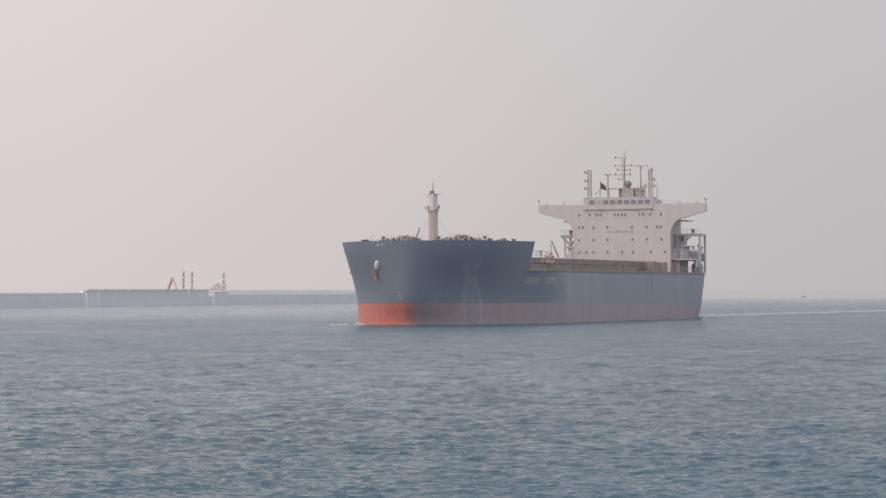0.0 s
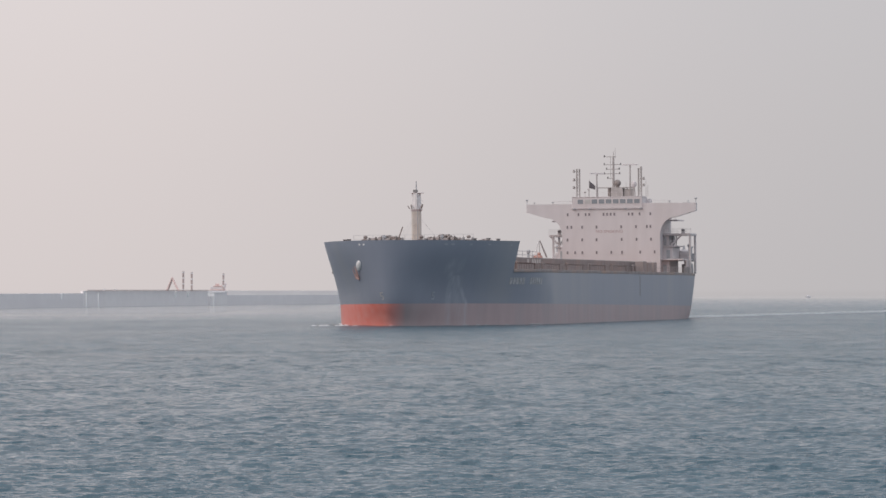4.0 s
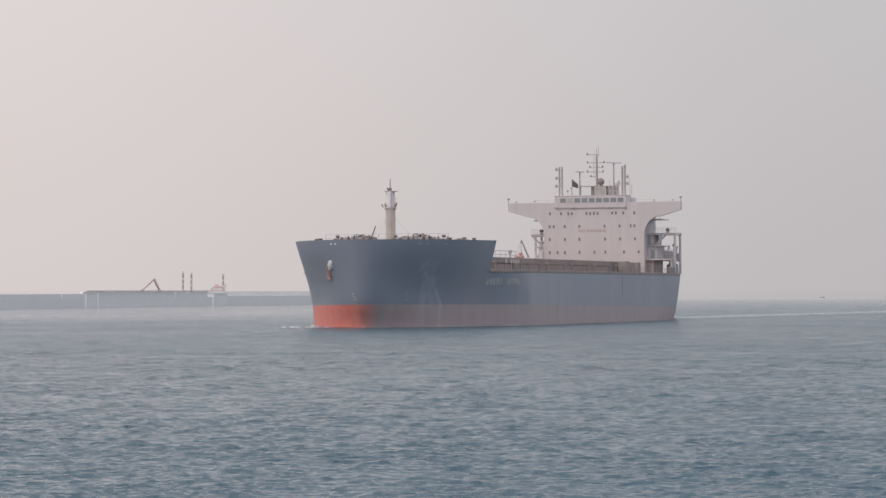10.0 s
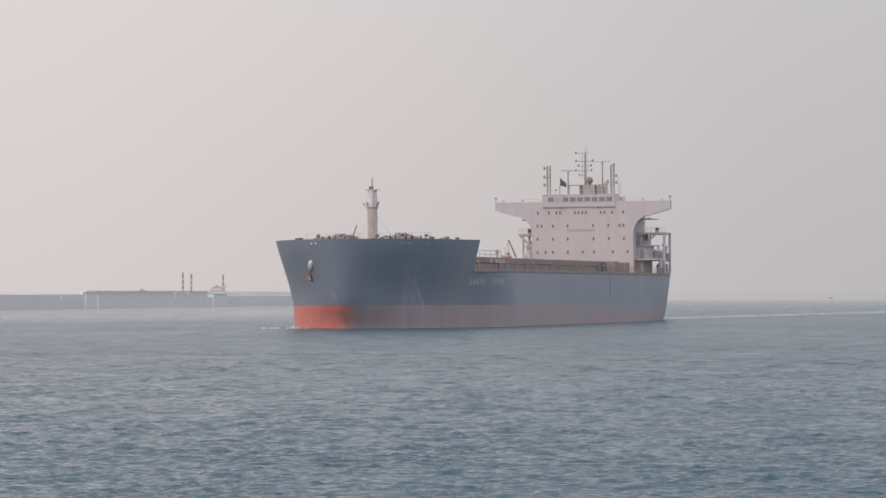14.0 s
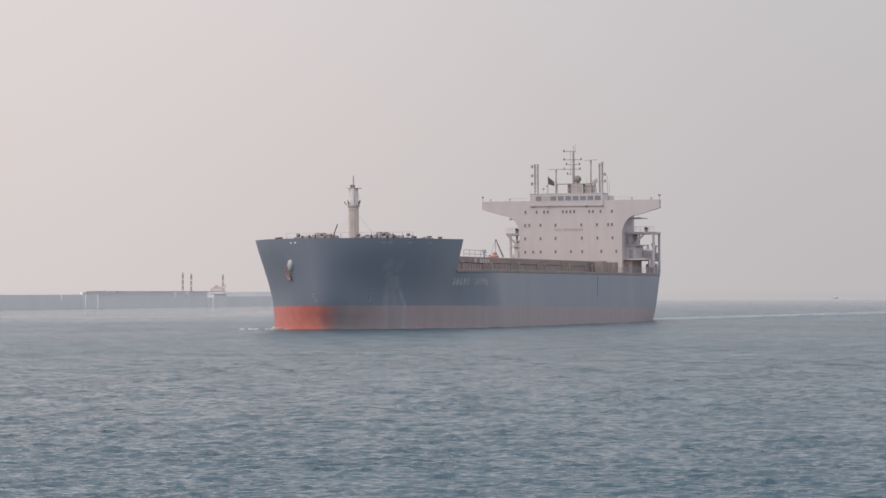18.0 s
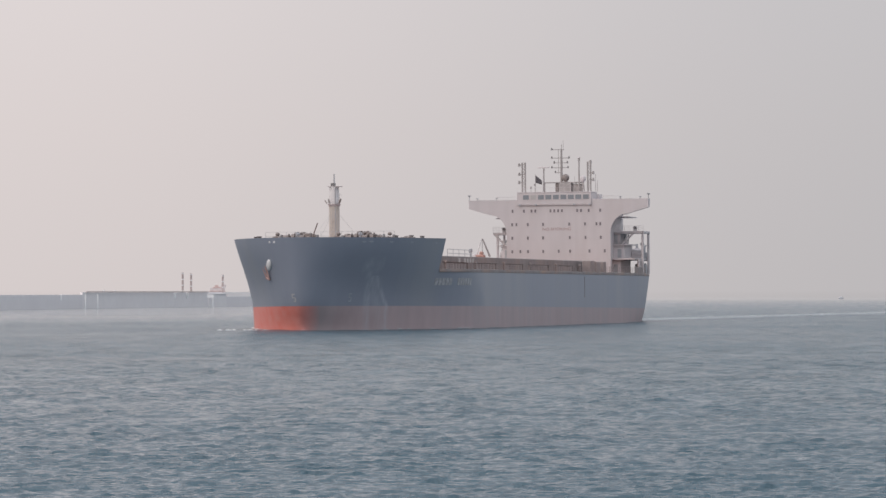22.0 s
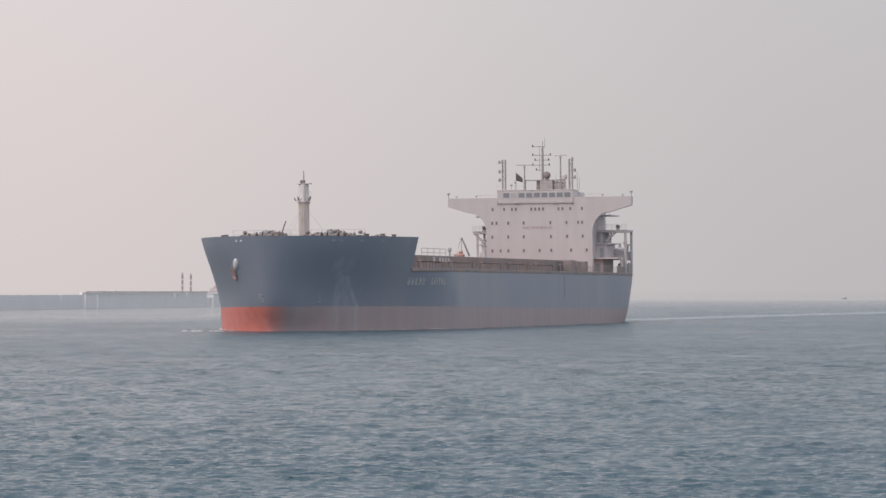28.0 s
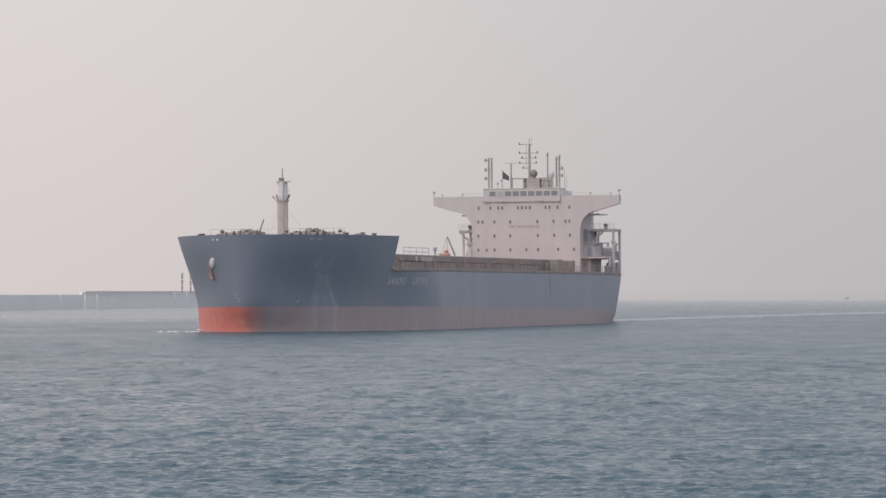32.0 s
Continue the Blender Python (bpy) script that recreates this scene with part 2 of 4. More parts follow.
def water_material():
    m = bpy.data.materials.new("sea_water")
    m.use_nodes = True
    n, l = m.node_tree.nodes, m.node_tree.links
    b = n["Principled BSDF"]
    b.inputs["IOR"].default_value = 1.333
    co = n.new("ShaderNodeTexCoord")
    # gusts: broad patches, wider than deep
    mp = n.new("ShaderNodeMapping")
    mp.inputs["Scale"].default_value = (0.03, 0.012, 1)
    l.new(co.outputs["Object"], mp.inputs[0])
    gust = n.new("ShaderNodeTexNoise")
    gust.inputs["Scale"].default_value, gust.inputs["Detail"].default_value = 1.0, 5
    l.new(mp.outputs[0], gust.inputs[0])
    tone = n.new("ShaderNodeMix")
    tone.data_type = "RGBA"
    tone.inputs["A"].default_value, tone.inputs["B"].default_value = (0.032, 0.080, 0.108, 1), (0.042, 0.100, 0.132, 1)
    l.new(gust.outputs[0], tone.inputs["Factor"])
    l.new(tone.outputs["Result"], b.inputs["Base Color"])
    rr = n.new("ShaderNodeMapRange")
    rr.inputs["From Min"].default_value, rr.inputs["From Max"].default_value = 0.3, 0.7
    rr.inputs["To Min"].default_value, rr.inputs["To Max"].default_value = 0.10, 0.18
    l.new(gust.outputs[0], rr.inputs[0])
    heights = []
    for sx, sy, weight in ((3.2, 5.5, 0.085), (1.4, 2.6, 0.19), (1.7, 0.6, 0.26), (0.65, 1.1, 0.18), (0.34, 0.28, 0.14)):
        mm = n.new("ShaderNodeMapping")
        mm.inputs["Scale"].default_value = (sx, sy, 1)
        l.new(co.outputs["Object"], mm.inputs[0])
        t = n.new("ShaderNodeTexNoise")
        t.inputs["Scale"].default_value, t.inputs["Detail"].default_value = 1.0, 3
        l.new(mm.outputs[0], t.inputs[0])
        k = n.new("ShaderNodeMath")
        k.operation = "MULTIPLY"
        k.inputs[1].default_value = weight
        l.new(t.outputs[0], k.inputs[0])
        heights.append(k)
    total = heights[0].outputs[0]
    for k in heights[1:]:
        a = n.new("ShaderNodeMath")
        l.new(total, a.inputs[0])
        l.new(k.outputs[0], a.inputs[1])
        total = a.outputs[0]
    bp = n.new("ShaderNodeBump")
    bp.inputs["Distance"].default_value = 1.8
    # relief fades with distance so far water mirrors the sky as haze would
    sep = n.new("ShaderNodeSeparateXYZ")
    l.new(co.outputs["Object"], sep.inputs[0])
    calm = n.new("ShaderNodeMapRange")
    calm.inputs["From Min"].default_value, calm.inputs["From Max"].default_value = 450, 3600
    calm.inputs["To Min"].default_value, calm.inputs["To Max"].default_value = 1.0, 0.06
    calm.interpolation_type = "SMOOTHSTEP"
    l.new(sep.outputs["Y"], calm.inputs[0])
    # slicks: smoother streaks a few metres across
    sm = n.new("ShaderNodeMapping")
    sm.inputs["Scale"].default_value = (0.22, 0.06, 1)
    l.new(co.outputs["Object"], sm.inputs[0])
    slick = n.new("ShaderNodeTexNoise")
    slick.inputs["Scale"].default_value, slick.inputs["Detail"].default_value = 1.0, 6
    slick.inputs["Roughness"].default_value = 0.66
    l.new(sm.outputs[0], slick.inputs[0])
    sr = n.new("ShaderNodeMapRange")
    sr.inputs["From Min"].default_value, sr.inputs["From Max"].default_value = 0.36, 0.62
    sr.inputs["To Min"].default_value, sr.inputs["To Max"].default_value = 0.35, 1.25
    l.new(slick.outputs[0], sr.inputs[0])
    # smooth water in the lee of the breakwater
    lee_y = n.new("ShaderNodeMapRange")
    lee_y.inputs["From Min"].default_value, lee_y.inputs["From Max"].default_value = 780, 1150
    l.new(sep.outputs["Y"], lee_y.inputs[0])
    lee_x = n.new("ShaderNodeMapRange")
    lee_x.inputs["From Min"].default_value, lee_x.inputs["From Max"].default_value = 10, -70
    l.new(sep.outputs["X"], lee_x.inputs[0])
    lee = n.new("ShaderNodeMath")
    lee.operation = "MULTIPLY"
    l.new(lee_y.outputs[0], lee.inputs[0])
    l.new(lee_x.outputs[0], lee.inputs[1])
    open_sea = n.new("ShaderNodeMath")
    open_sea.operation = "MULTIPLY_ADD"
    open_sea.inputs[1].default_value, open_sea.inputs[2].default_value = -0.8, 1.0
    l.new(lee.outputs[0], open_sea.inputs[0])
    sheltered = n.new("ShaderNodeMath")
    sheltered.operation = "MULTIPLY"
    l.new(calm.outputs[0], sheltered.inputs[0])
    l.new(open_sea.outputs[0], sheltered.inputs[1])
    chop = n.new("ShaderNodeMath")
    chop.operation = "MULTIPLY"
    l.new(sheltered.outputs[0], chop.inputs[0])
    l.new(sr.outputs[0], chop.inputs[1])
    # ripples ride on the modelled waves close by, and stand in for them further out
    ride = n.new("ShaderNodeMapRange")
    ride.inputs["From Min"].default_value, ride.inputs["From Max"].default_value = 130, 420
    ride.inputs["To Min"].default_value, ride.inputs["To Max"].default_value = 0.54, 1.38
    l.new(sep.outputs["Y"], ride.inputs[0])
    relief = n.new("ShaderNodeMath")
    relief.operation = "MULTIPLY"
    l.new(chop.outputs[0], relief.inputs[0])
    l.new(ride.outputs[0], relief.inputs[1])
    l.new(relief.outputs[0], bp.inputs["Strength"])
    sheen = n.new("ShaderNodeMath")
    sheen.operation = "MULTIPLY"
    l.new(sheltered.outputs[0], sheen.inputs[0])
    # small waves that merge with distance
    merge = n.new("ShaderNodeMapRange")
    merge.inputs["From Min"].default_value, merge.inputs["From Max"].default_value = 200, 450
    merge.inputs["To Min"].default_value, merge.inputs["To Max"].default_value = 0.0, 0.07
    l.new(sep.outputs["Y"], merge.inputs[0])
    rough = n.new("ShaderNodeMath")
    l.new(rr.outputs[0], rough.inputs[0])
    l.new(merge.outputs[0], rough.inputs[1])
    l.new(rough.outputs[0], sheen.inputs[1])
    l.new(sheen.outputs[0], b.inputs["Roughness"])
    l.new(total, bp.inputs["Height"])
    l.new(bp.outputs[0], b.inputs["Normal"])
    return m


M_SEA = water_material()


# ------------------------------------------------------------------ mesh helpers
def mesh_object(name, bm, mat, smooth=False):
    me = bpy.data.meshes.new(name)
    bmesh.ops.recalc_face_normals(bm, faces=bm.faces)
    bm.to_mesh(me)
    bm.free()
    for mm in (mat if isinstance(mat, (list, tuple)) else [mat]):
        me.materials.append(mm)
    if smooth:
        for f in me.polygons:
            f.use_smooth = True
        me.set_sharp_from_angle(angle=radians(38))
    return new(name, me)


def part(name, bm, mat, parent, label="", smooth=False):
    ob = mesh_object(name, bm, mat, smooth)
    ob.parent = parent
    if label:
        tagged(ob, label)
    return ob


def twin(ob, m, parent=None):
    """Another part on the same mesh."""
    o = new(ob.name.split(".")[0], ob.data)
    o.parent = parent or ob.parent
    o.matrix_basis = m
    if "label" in ob:
        o["label"] = ob["label"]
    return o


def box(bm, x0, x1, y0, y1, z0, z1, bevel=0.0):
    v = [bm.verts.new((x, y, z)) for x in (x0, x1) for y in (y0, y1) for z in (z0, z1)]
    faces = [bm.faces.new([v[i] for i in q]) for q in
             ((0, 1, 3, 2), (4, 6, 7, 5), (0, 4, 5, 1), (2, 3, 7, 6), (0, 2, 6, 4), (1, 5, 7, 3))]
    if bevel:
        edges = list({e for f in faces for e in f.edges})
        bmesh.ops.bevel(bm, geom=edges, offset=bevel, segments=1, affect="EDGES")
    return bm


def rod(bm, a, b, r0, r1=None, n=8):
    a, b = Vector(a), Vector(b)
    d = b - a
    m = Matrix.Translation((a + b) / 2) @ d.to_track_quat("Z", "Y").to_matrix().to_4x4()
    bmesh.ops.create_cone(bm, cap_ends=True, segments=n, radius1=r0, radius2=r0 if r1 is None else r1, depth=d.length, matrix=m)
    return bm


def ball(bm, c, r, squash=1.0, seg=12):
    bmesh.ops.create_uvsphere(bm, u_segments=seg, v_segments=max(6, seg * 2 // 3), radius=r,
                              matrix=Matrix.Translation(c) @ Matrix.Diagonal((1, 1, squash, 1)))
    return bm


def B():
    return bmesh.new()


def grid_mesh(bm, rows):
    """Quads through rows of points of equal length."""
    vs = [[bm.verts.new(p) for p in r] for r in rows]
    for r0, r1 in zip(vs, vs[1:]):
        for i in range(len(r0) - 1):
            bm.faces.new((r0[i], r0[i + 1], r1[i + 1], r1[i]))
    return bm


def thing(name, label, category, group="", m=None):
    e = new(name)
    tagged(e, label, category, group)
    if m is not None:
        e.matrix_basis = m
    return e


# ------------------------------------------------------------------ sea
def sea_sheet():
    rng = np.random.RandomState(7)
    ys = [110.0]
    while ys[-1] < 1250:
        ys.append(ys[-1] + max(0.1, 0.42 * ys[-1] ** 2 / 45000))
    ys = np.array(ys)
    step = np.gradient(ys)
    ang = np.linspace(-radians(7.3), radians(7.3), 1001)
    X = np.tan(ang)[None, :] * ys[:, None]
    Y = np.repeat(ys[:, None], len(ang), 1)
    Z = np.zeros_like(X)
    dx = X[:, 1:2] - X[:, 0:1]
    # wavelength from and to, slope of one wave, spread about the wind, number
    for low, high, steep, spread, number in ((0.22, 0.45, 0.050, 0.26, 70), (0.45, 1.0, 0.049, 0.23, 80), (1.0, 4.0, 0.017, 0.24, 36)):
        for i in range(number):
            lam = low * (high / low) ** rng.rand()
            th = rng.normal(0.1, spread)
            k = 2 * math.pi / lam
            slope = steep * (0.6 + 0.8 * rng.rand())
            cell = np.maximum(0.18 * step[:, None] * abs(math.cos(th)), dx * abs(math.sin(th)))
            fade = np.clip((lam / cell - 2.0) / 1.5, 0, 1)
            if low > 0.9:   # longer waves grow with distance, fitted to the camera's view
                fade = fade * np.clip(0.45 + (ys[:, None] - 140) / 180, 0.45, 1.7)
            ph = k * (math.sin(th) * X + math.cos(th) * Y) + rng.rand() * 6.283
            s = np.sin(ph)
            Z += slope / k * fade * (s + 0.25 * (s * s - 0.5))
    gust = 0.95 + 0.12 * np.sin(X * 0.11 + Y * 0.023 + 1.3) * np.sin(Y * 0.061 - X * 0.04)
    Z *= gust
    edge = np.clip((radians(7.3) - np.abs(ang)) / radians(0.4), 0, 1)[None, :]
    near = np.clip((ys - 110) / 4, 0, 1)[:, None]
    Z *= edge * near
    nr, nc = X.shape
    verts = np.stack([X, Y, Z], -1).reshape(-1, 3)
    idx = np.arange(nr * nc).reshape(nr, nc)
    quads = np.stack([idx[:-1, :-1], idx[:-1, 1:], idx[1:, 1:], idx[1:, :-1]], -1).reshape(-1, 4)
    extra = np.array([(-9000, -9000, 0), (9000, -9000, 0), (9000, 110, 0), (9000, ys[-1], 0), (9000, 9000, 0),
                      (-9000, 9000, 0), (-9000, ys[-1], 0), (-9000, 110, 0)], float)
    e = nr * nc
    faces = quads.tolist()
    faces.append([e, e + 1, e + 2] + idx[0, ::-1].tolist() + [e + 7])
    faces.append([e + 3, e + 4, e + 5, e + 6] + idx[-1].tolist())
    faces.append([e + 2, e + 3] + idx[::-1, -1].tolist())
    faces.append([e + 6, e + 7] + idx[:, 0].tolist())
    me = bpy.data.meshes.new("sea")
    me.from_pydata(np.vstack([verts, extra]).tolist(), [], faces)
    me.materials.append(M_SEA)
    me.polygons.foreach_set("use_smooth", [True] * len(me.polygons))
    me.update()
    return tagged(new("water", me), "choppy grey-green harbour sea under haze", "sea", kind="structure")


WATER_Z = 0.12   # height of the water, set so the waterlines fit the camera's view
sea = sea_sheet()
sea.location.z = WATER_Z


# ------------------------------------------------------------------ bulk carrier
# ship space: x forward from the front of the deckhouse, y to port, z up from the water
HALF, X_AFT, X_BREAK, Z_DECK, Z_FC = 19.0, -30.0, 174.2, 9.2, 14.17


def paint_line(x):
    return 2.12 + 1.2 * max(0.0, x) / 200


def stem_x(z):
    g = min(max((z - 3.4) / 10.8, 0), 1)
    foot = min(max((3.6 - z) / 3.6, 0), 1)
    return 201.1 + 2.4 * g - 2.2 * foot ** 1.2


def half_breadth(x, z):
    g = min(max((z - 3.0) / 11.2, 0), 1)
    low = min(max((z - 4.44) / 9.05, 0), 1)
    low = low * low * (3 - 2 * low)
    length = 56.1 + 4.5 * low - 14.5 * g ** 1.3
    xs = stem_x(z)
    shoulder = 200.56 + 0.54 * min(max(z, 0) / 4, 1) ** 0.9 + 2.4 * min(max((z - 3.4) / 10.8, 0), 1) - length
    length = xs - shoulder
    y = HALF
    u = (x - shoulder) / length
    if u > 0:
        y = HALF * max(0.0, 1 - min(u, 1) ** 2) ** (0.56 + 0.214 * (1 - low) - 0.10 * (201.1 - min(xs, 201.1)) / 4.6)
        # rounded stem plating high up, a sharp stem near the water
        back = max(0.0, xs - x)
        round_high, sharp_low = 1 - math.exp(-back / 1.5), 1 - math.exp(-(back / 5.0) ** 2)
        y = min(HALF, math.sqrt(y * y + 7.5 * (sharp_low + (round_high - sharp_low) * min(max((z + 1.0) / 6.5, 0.2), 1))))
    if x < 35:
        s = min(max((z + 0.5) / Z_DECK, 0), 1) ** 0.5
        fine = 8 * ((35 - x) / 65) ** 2
        high = 5.7 * (max(0, 20 - x) / 50) ** 1.6
        y -= fine * (1 - s) + high * s
    return y


def hull_rows(levels, side, x0=X_AFT, n=120):
    """levels: functions from x to z. One row of points for each."""
    rows = []
    for lev in levels:
        row = []
        z = lev(150)
        for i in range(n + 1):
            f = i / n
            f = 1 - (1 - f) ** (1.9 if x0 > 100 else 2.2)
            x = x0 + (stem_x(lev(200)) - x0) * f
            z = lev(x)
            row.append((x, side * half_breadth(x, z), z))
        row.sort()
        rows.append(row)
    return rows


def between(f):
    return lambda x: paint_line(x) + (Z_DECK - paint_line(x)) * f


def shell(levels, x0=X_AFT):
    bm = B()
    port = hull_rows(levels, 1, x0)
    star = hull_rows(levels, -1, x0)
    full = [p + s[::-1][1:] for p, s in zip(port, star)]
    grid_mesh(bm, full)
    return bm, full


def lid(row, z):
    """A deck closed across a row that runs up the port side and back down the other."""
    bm = B()
    h = len(row) // 2
    left, right = row[:h], row[::-1][:h]
    for i in range(h - 1):
        q = [(p[0], p[1], z) for p in (left[i], left[i + 1], right[i + 1], right[i])]
        bm.faces.new([bm.verts.new(p) for p in q])
    bmesh.ops.remove_doubles(bm, verts=bm.verts, dist=0.001)
    return bm


def transom(levels):
    bm = B()
    rows = []
    for lev in levels:
        z = lev(X_AFT)
        y = half_breadth(X_AFT, z)
        rows.append([(X_AFT, y * (1 - 2 * i / 6), z) for i in range(7)])
    return grid_mesh(bm, rows)


ship = thing("bulk_carrier", "large bulk carrier under way, haze-paled navy hull, red bottom, white deckhouse", "cargo ship")
red_levels = [lambda x, f=f: -2.0 + (paint_line(x) + 2.0) * f for f in (0, 0.25, 0.45, 0.7, 0.85, 1)]
navy_levels = [between(f) for f in (0, 0.12, 0.25, 0.4, 0.55, 0.7, 0.85, 1)]
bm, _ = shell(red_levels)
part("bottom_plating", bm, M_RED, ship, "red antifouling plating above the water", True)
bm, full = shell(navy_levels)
part("hull_side", bm, M_NAVY, ship, "navy blue hull plating, paled for haze", True)
part("main_deck", lid([(x, y * 0.99, z) for x, y, z in full[-1] if x < 180], Z_DECK - 0.02), M_DECK, ship)
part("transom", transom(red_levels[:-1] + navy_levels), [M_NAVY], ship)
fc_levels = [lambda x, f=f: Z_DECK + (Z_FC - Z_DECK) * f for f in (0, 0.2, 0.4, 0.6, 0.8, 1)]
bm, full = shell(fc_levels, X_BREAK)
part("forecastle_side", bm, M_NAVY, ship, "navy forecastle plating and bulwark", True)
inner = [(p[0] - 0.3, p[1] * 0.985, p[2]) for p in full[-1]]
foot = [(p[0] - 0.5, p[1] * 0.96, 12.6) for p in full[3]]
part("bulwark_inside", grid_mesh(B(), [foot, inner]), M_GREY, ship)
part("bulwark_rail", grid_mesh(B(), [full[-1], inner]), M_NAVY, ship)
part("forecastle_deck", lid([(x - 0.4, y * 0.97, z) for x, y, z in full[3]], 12.7), M_DECK, ship)
yb = half_breadth(X_BREAK, 11)
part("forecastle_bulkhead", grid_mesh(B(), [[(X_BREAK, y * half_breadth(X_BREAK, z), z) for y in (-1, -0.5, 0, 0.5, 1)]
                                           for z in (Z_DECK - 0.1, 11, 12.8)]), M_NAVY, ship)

# rust-stained bar along the edge of the main deck
for s in (-1, 1):
    rows = []
    for z, off in ((8.7, 0.01), (8.8, 0.05), (9.22, 0.05), (9.25, 0.0)):
        rows.append([(x, s * (half_breadth(x, Z_DECK) + off), z) for x in [X_AFT + 0.1 + (X_BREAK - X_AFT - 0.2) * i / 90 for i in range(91)]])
    part("deck_edge_bar", grid_mesh(B(), rows), M_EDGE, ship, "rust-stained bar along the deck edge")

# anchors, draught marks, chocks and wash streaks at the bow
def on_side(x, z, side, off=0.05):
    """A place on the plating and the direction out of it."""
    y = half_breadth(x, z)
    tx = Vector((0.4, half_breadth(x + 0.2, z) - half_breadth(x - 0.2, z), 0))
    tz = Vector((0, half_breadth(x, z + 0.2) - half_breadth(x, z - 0.2), 0.4))
    nrm = tz.cross(tx).normalized()
    if nrm.y < 0:
        nrm = -nrm
    p = Vector((x, y, z)) + nrm * off
    return Vector((p.x, side * p.y, p.z)), Vector((nrm.x, side * nrm.y, nrm.z))


def frame_at(x, z, side, off=0.05):
    """Pose with z out of the plating, y up along it."""
    p, nrm = on_side(x, z, side, off)
    up = (Vector((0, 0, 1)) - nrm * nrm.z).normalized()
    right = up.cross(nrm)
    m = Matrix((right, up, nrm)).transposed().to_4x4()
    return Matrix.Translation(p) @ m


def anchor(side, x, z):
    pocket = B()
    bmesh.ops.create_uvsphere(pocket, u_segments=16, v_segments=10, radius=1.0)
    o = part("hawse_bolster", pocket, M_PALE, ship, "pale rounded hawse bolster", True)
    o.matrix_basis = frame_at(x + 0.75, z + 0.6, side, 0.05) @ Matrix.Rotation(radians(-42), 4, "Z") @ Matrix.Diagonal((0.6, 1.15, 0.35, 1))
    a = B()
    rod(a, (0.1, 1.3, 0.3), (0, -1.3, 0.5), 0.13, 0.18)
    for d in (-1, 1):
        rod(a, (d * 0.5, -1.25, 0.5), (d * 0.86, 0.5, 0.55), 0.24, 0.1)
        rod(a, (d * 0.86, 0.5, 0.55), (d * 0.62, 0.85, 0.5), 0.1, 0.05)
    box(a, -0.75, 0.75, -1.65, -1.15, 0.2, 0.75, 0.12)
    o = part("anchor", a, M_DIG, ship, "rust-red stockless anchor", True)
    o.matrix_basis = frame_at(x - 0.75, z - 0.45, side, 0.0) @ Matrix.Rotation(radians(-10), 4, "Z") @ Matrix.Diagonal((0.9, 0.82, 0.5, 1))


anchor(-1, 199.3, 9.3)


def bar_part(name, bm, mat, m):
    o = part(name, bm, mat, ship)
    o.matrix_basis = m
    return o


for side in (-1, 1):
    bm = B()
    for x0, x1, y0, y1 in ((-0.35, 0.35, 0.55, 0.72), (-0.35, -0.18, 0.0, 0.6), (-0.35, 0.25, 0.0, 0.15), (0.2, 0.4, -0.5, 0.1),
                           (-0.4, 0.3, -0.62, -0.47)):
        box(bm, x0 * 0.8, x1 * 0.8, y0, y1, 0, 0.03)
    bar_part("bulb_mark", bm, M_BAR if side < 0 else M_WASH, frame_at(201.3 if side < 0 else 194.5, 4.6, side, 0.04))
for x, side in ((202.48, -1), (202.0, -1), (196.3, 1), (194.9, 1), (190.6, 1), (185.3, 1), (177.5, 1)):
    bm = B()
    bmesh.ops.create_cone(bm, cap_ends=True, segments=14, radius1=0.34, radius2=0.24, depth=0.2)
    bar_part("fairlead", bm, M_PALE if side < 0 else M_WASH, frame_at(x, 13.45, side, 0.0) @ Matrix.Diagonal((0.75, 0.6, 0.6, 1) if side < 0 else (1.7, 0.5, 0.25, 1)))

for xc, k, sd in ((171.4, 5, 3), (162.9, 6, 4)):
    r = random.Random(sd)
    bm = B()
    w = 6.4 / k
    for i in range(k):
        letter = B()
        box(letter, 0, w * r.uniform(0.74, 0.86), -0.6, 0.6, 0, 0.02)
        letter.transform(frame_at(xc + 3.2 - i * w, 7.15, 1, 0.03))
        me = bpy.data.meshes.new("letter")
        letter.to_mesh(me)
        bm.from_mesh(me)
        bpy.data.meshes.remove(me)
    part("name_lettering", bm, M_NAME, ship, "unreadable pale lettering")
bm = B()
box(bm, 66.85, 67.1, 18.95, 19.04, 4.4, 8.3)
part("plating_seam", bm, M_BROWN, ship, "dark upright seam in the plating")

# hatches along the deck
hatch_z = Z_DECK
for i in range(7):
    x0 = 9.5 + i * 22.9
    bm = B()
    box(bm, x0, x0 + 18.5, -9.5, 9.5, hatch_z - 0.05, hatch_z + 1.35, 0.06)
    for j in range(9):
        xx = x0 + 0.5 + j * 2.16
        for s in (-1, 1):
            box(bm, xx, xx + 0.07, s * 9.5 if s > 0 else -9.56, 9.56 if s > 0 else -9.5, hatch_z, hatch_z + 1.3)
    o = part("hatch_coaming", bm, M_RUST, ship)
    for h in (-1, 1):
        cover = B()
        ya, yb2 = (0.05, 9.6) if h > 0 else (-9.6, -0.05)
        box(cover, x0 - 0.9, x0 + 19.4, ya, yb2, hatch_z + 1.4, hatch_z + 2.5, 0.1)
        part("hatch_cover", cover, M_COVER, o)
for k in range(6):
    if k == 4:
        continue
    bm = B()
    box(bm, 119.0 + k * 2.1, 120.4 + k * 2.1, 9.6, 9.66, 10.66, 11.4)
    part("hatch_lettering", bm, M_BAR, ship, "unreadable pale painted figure")
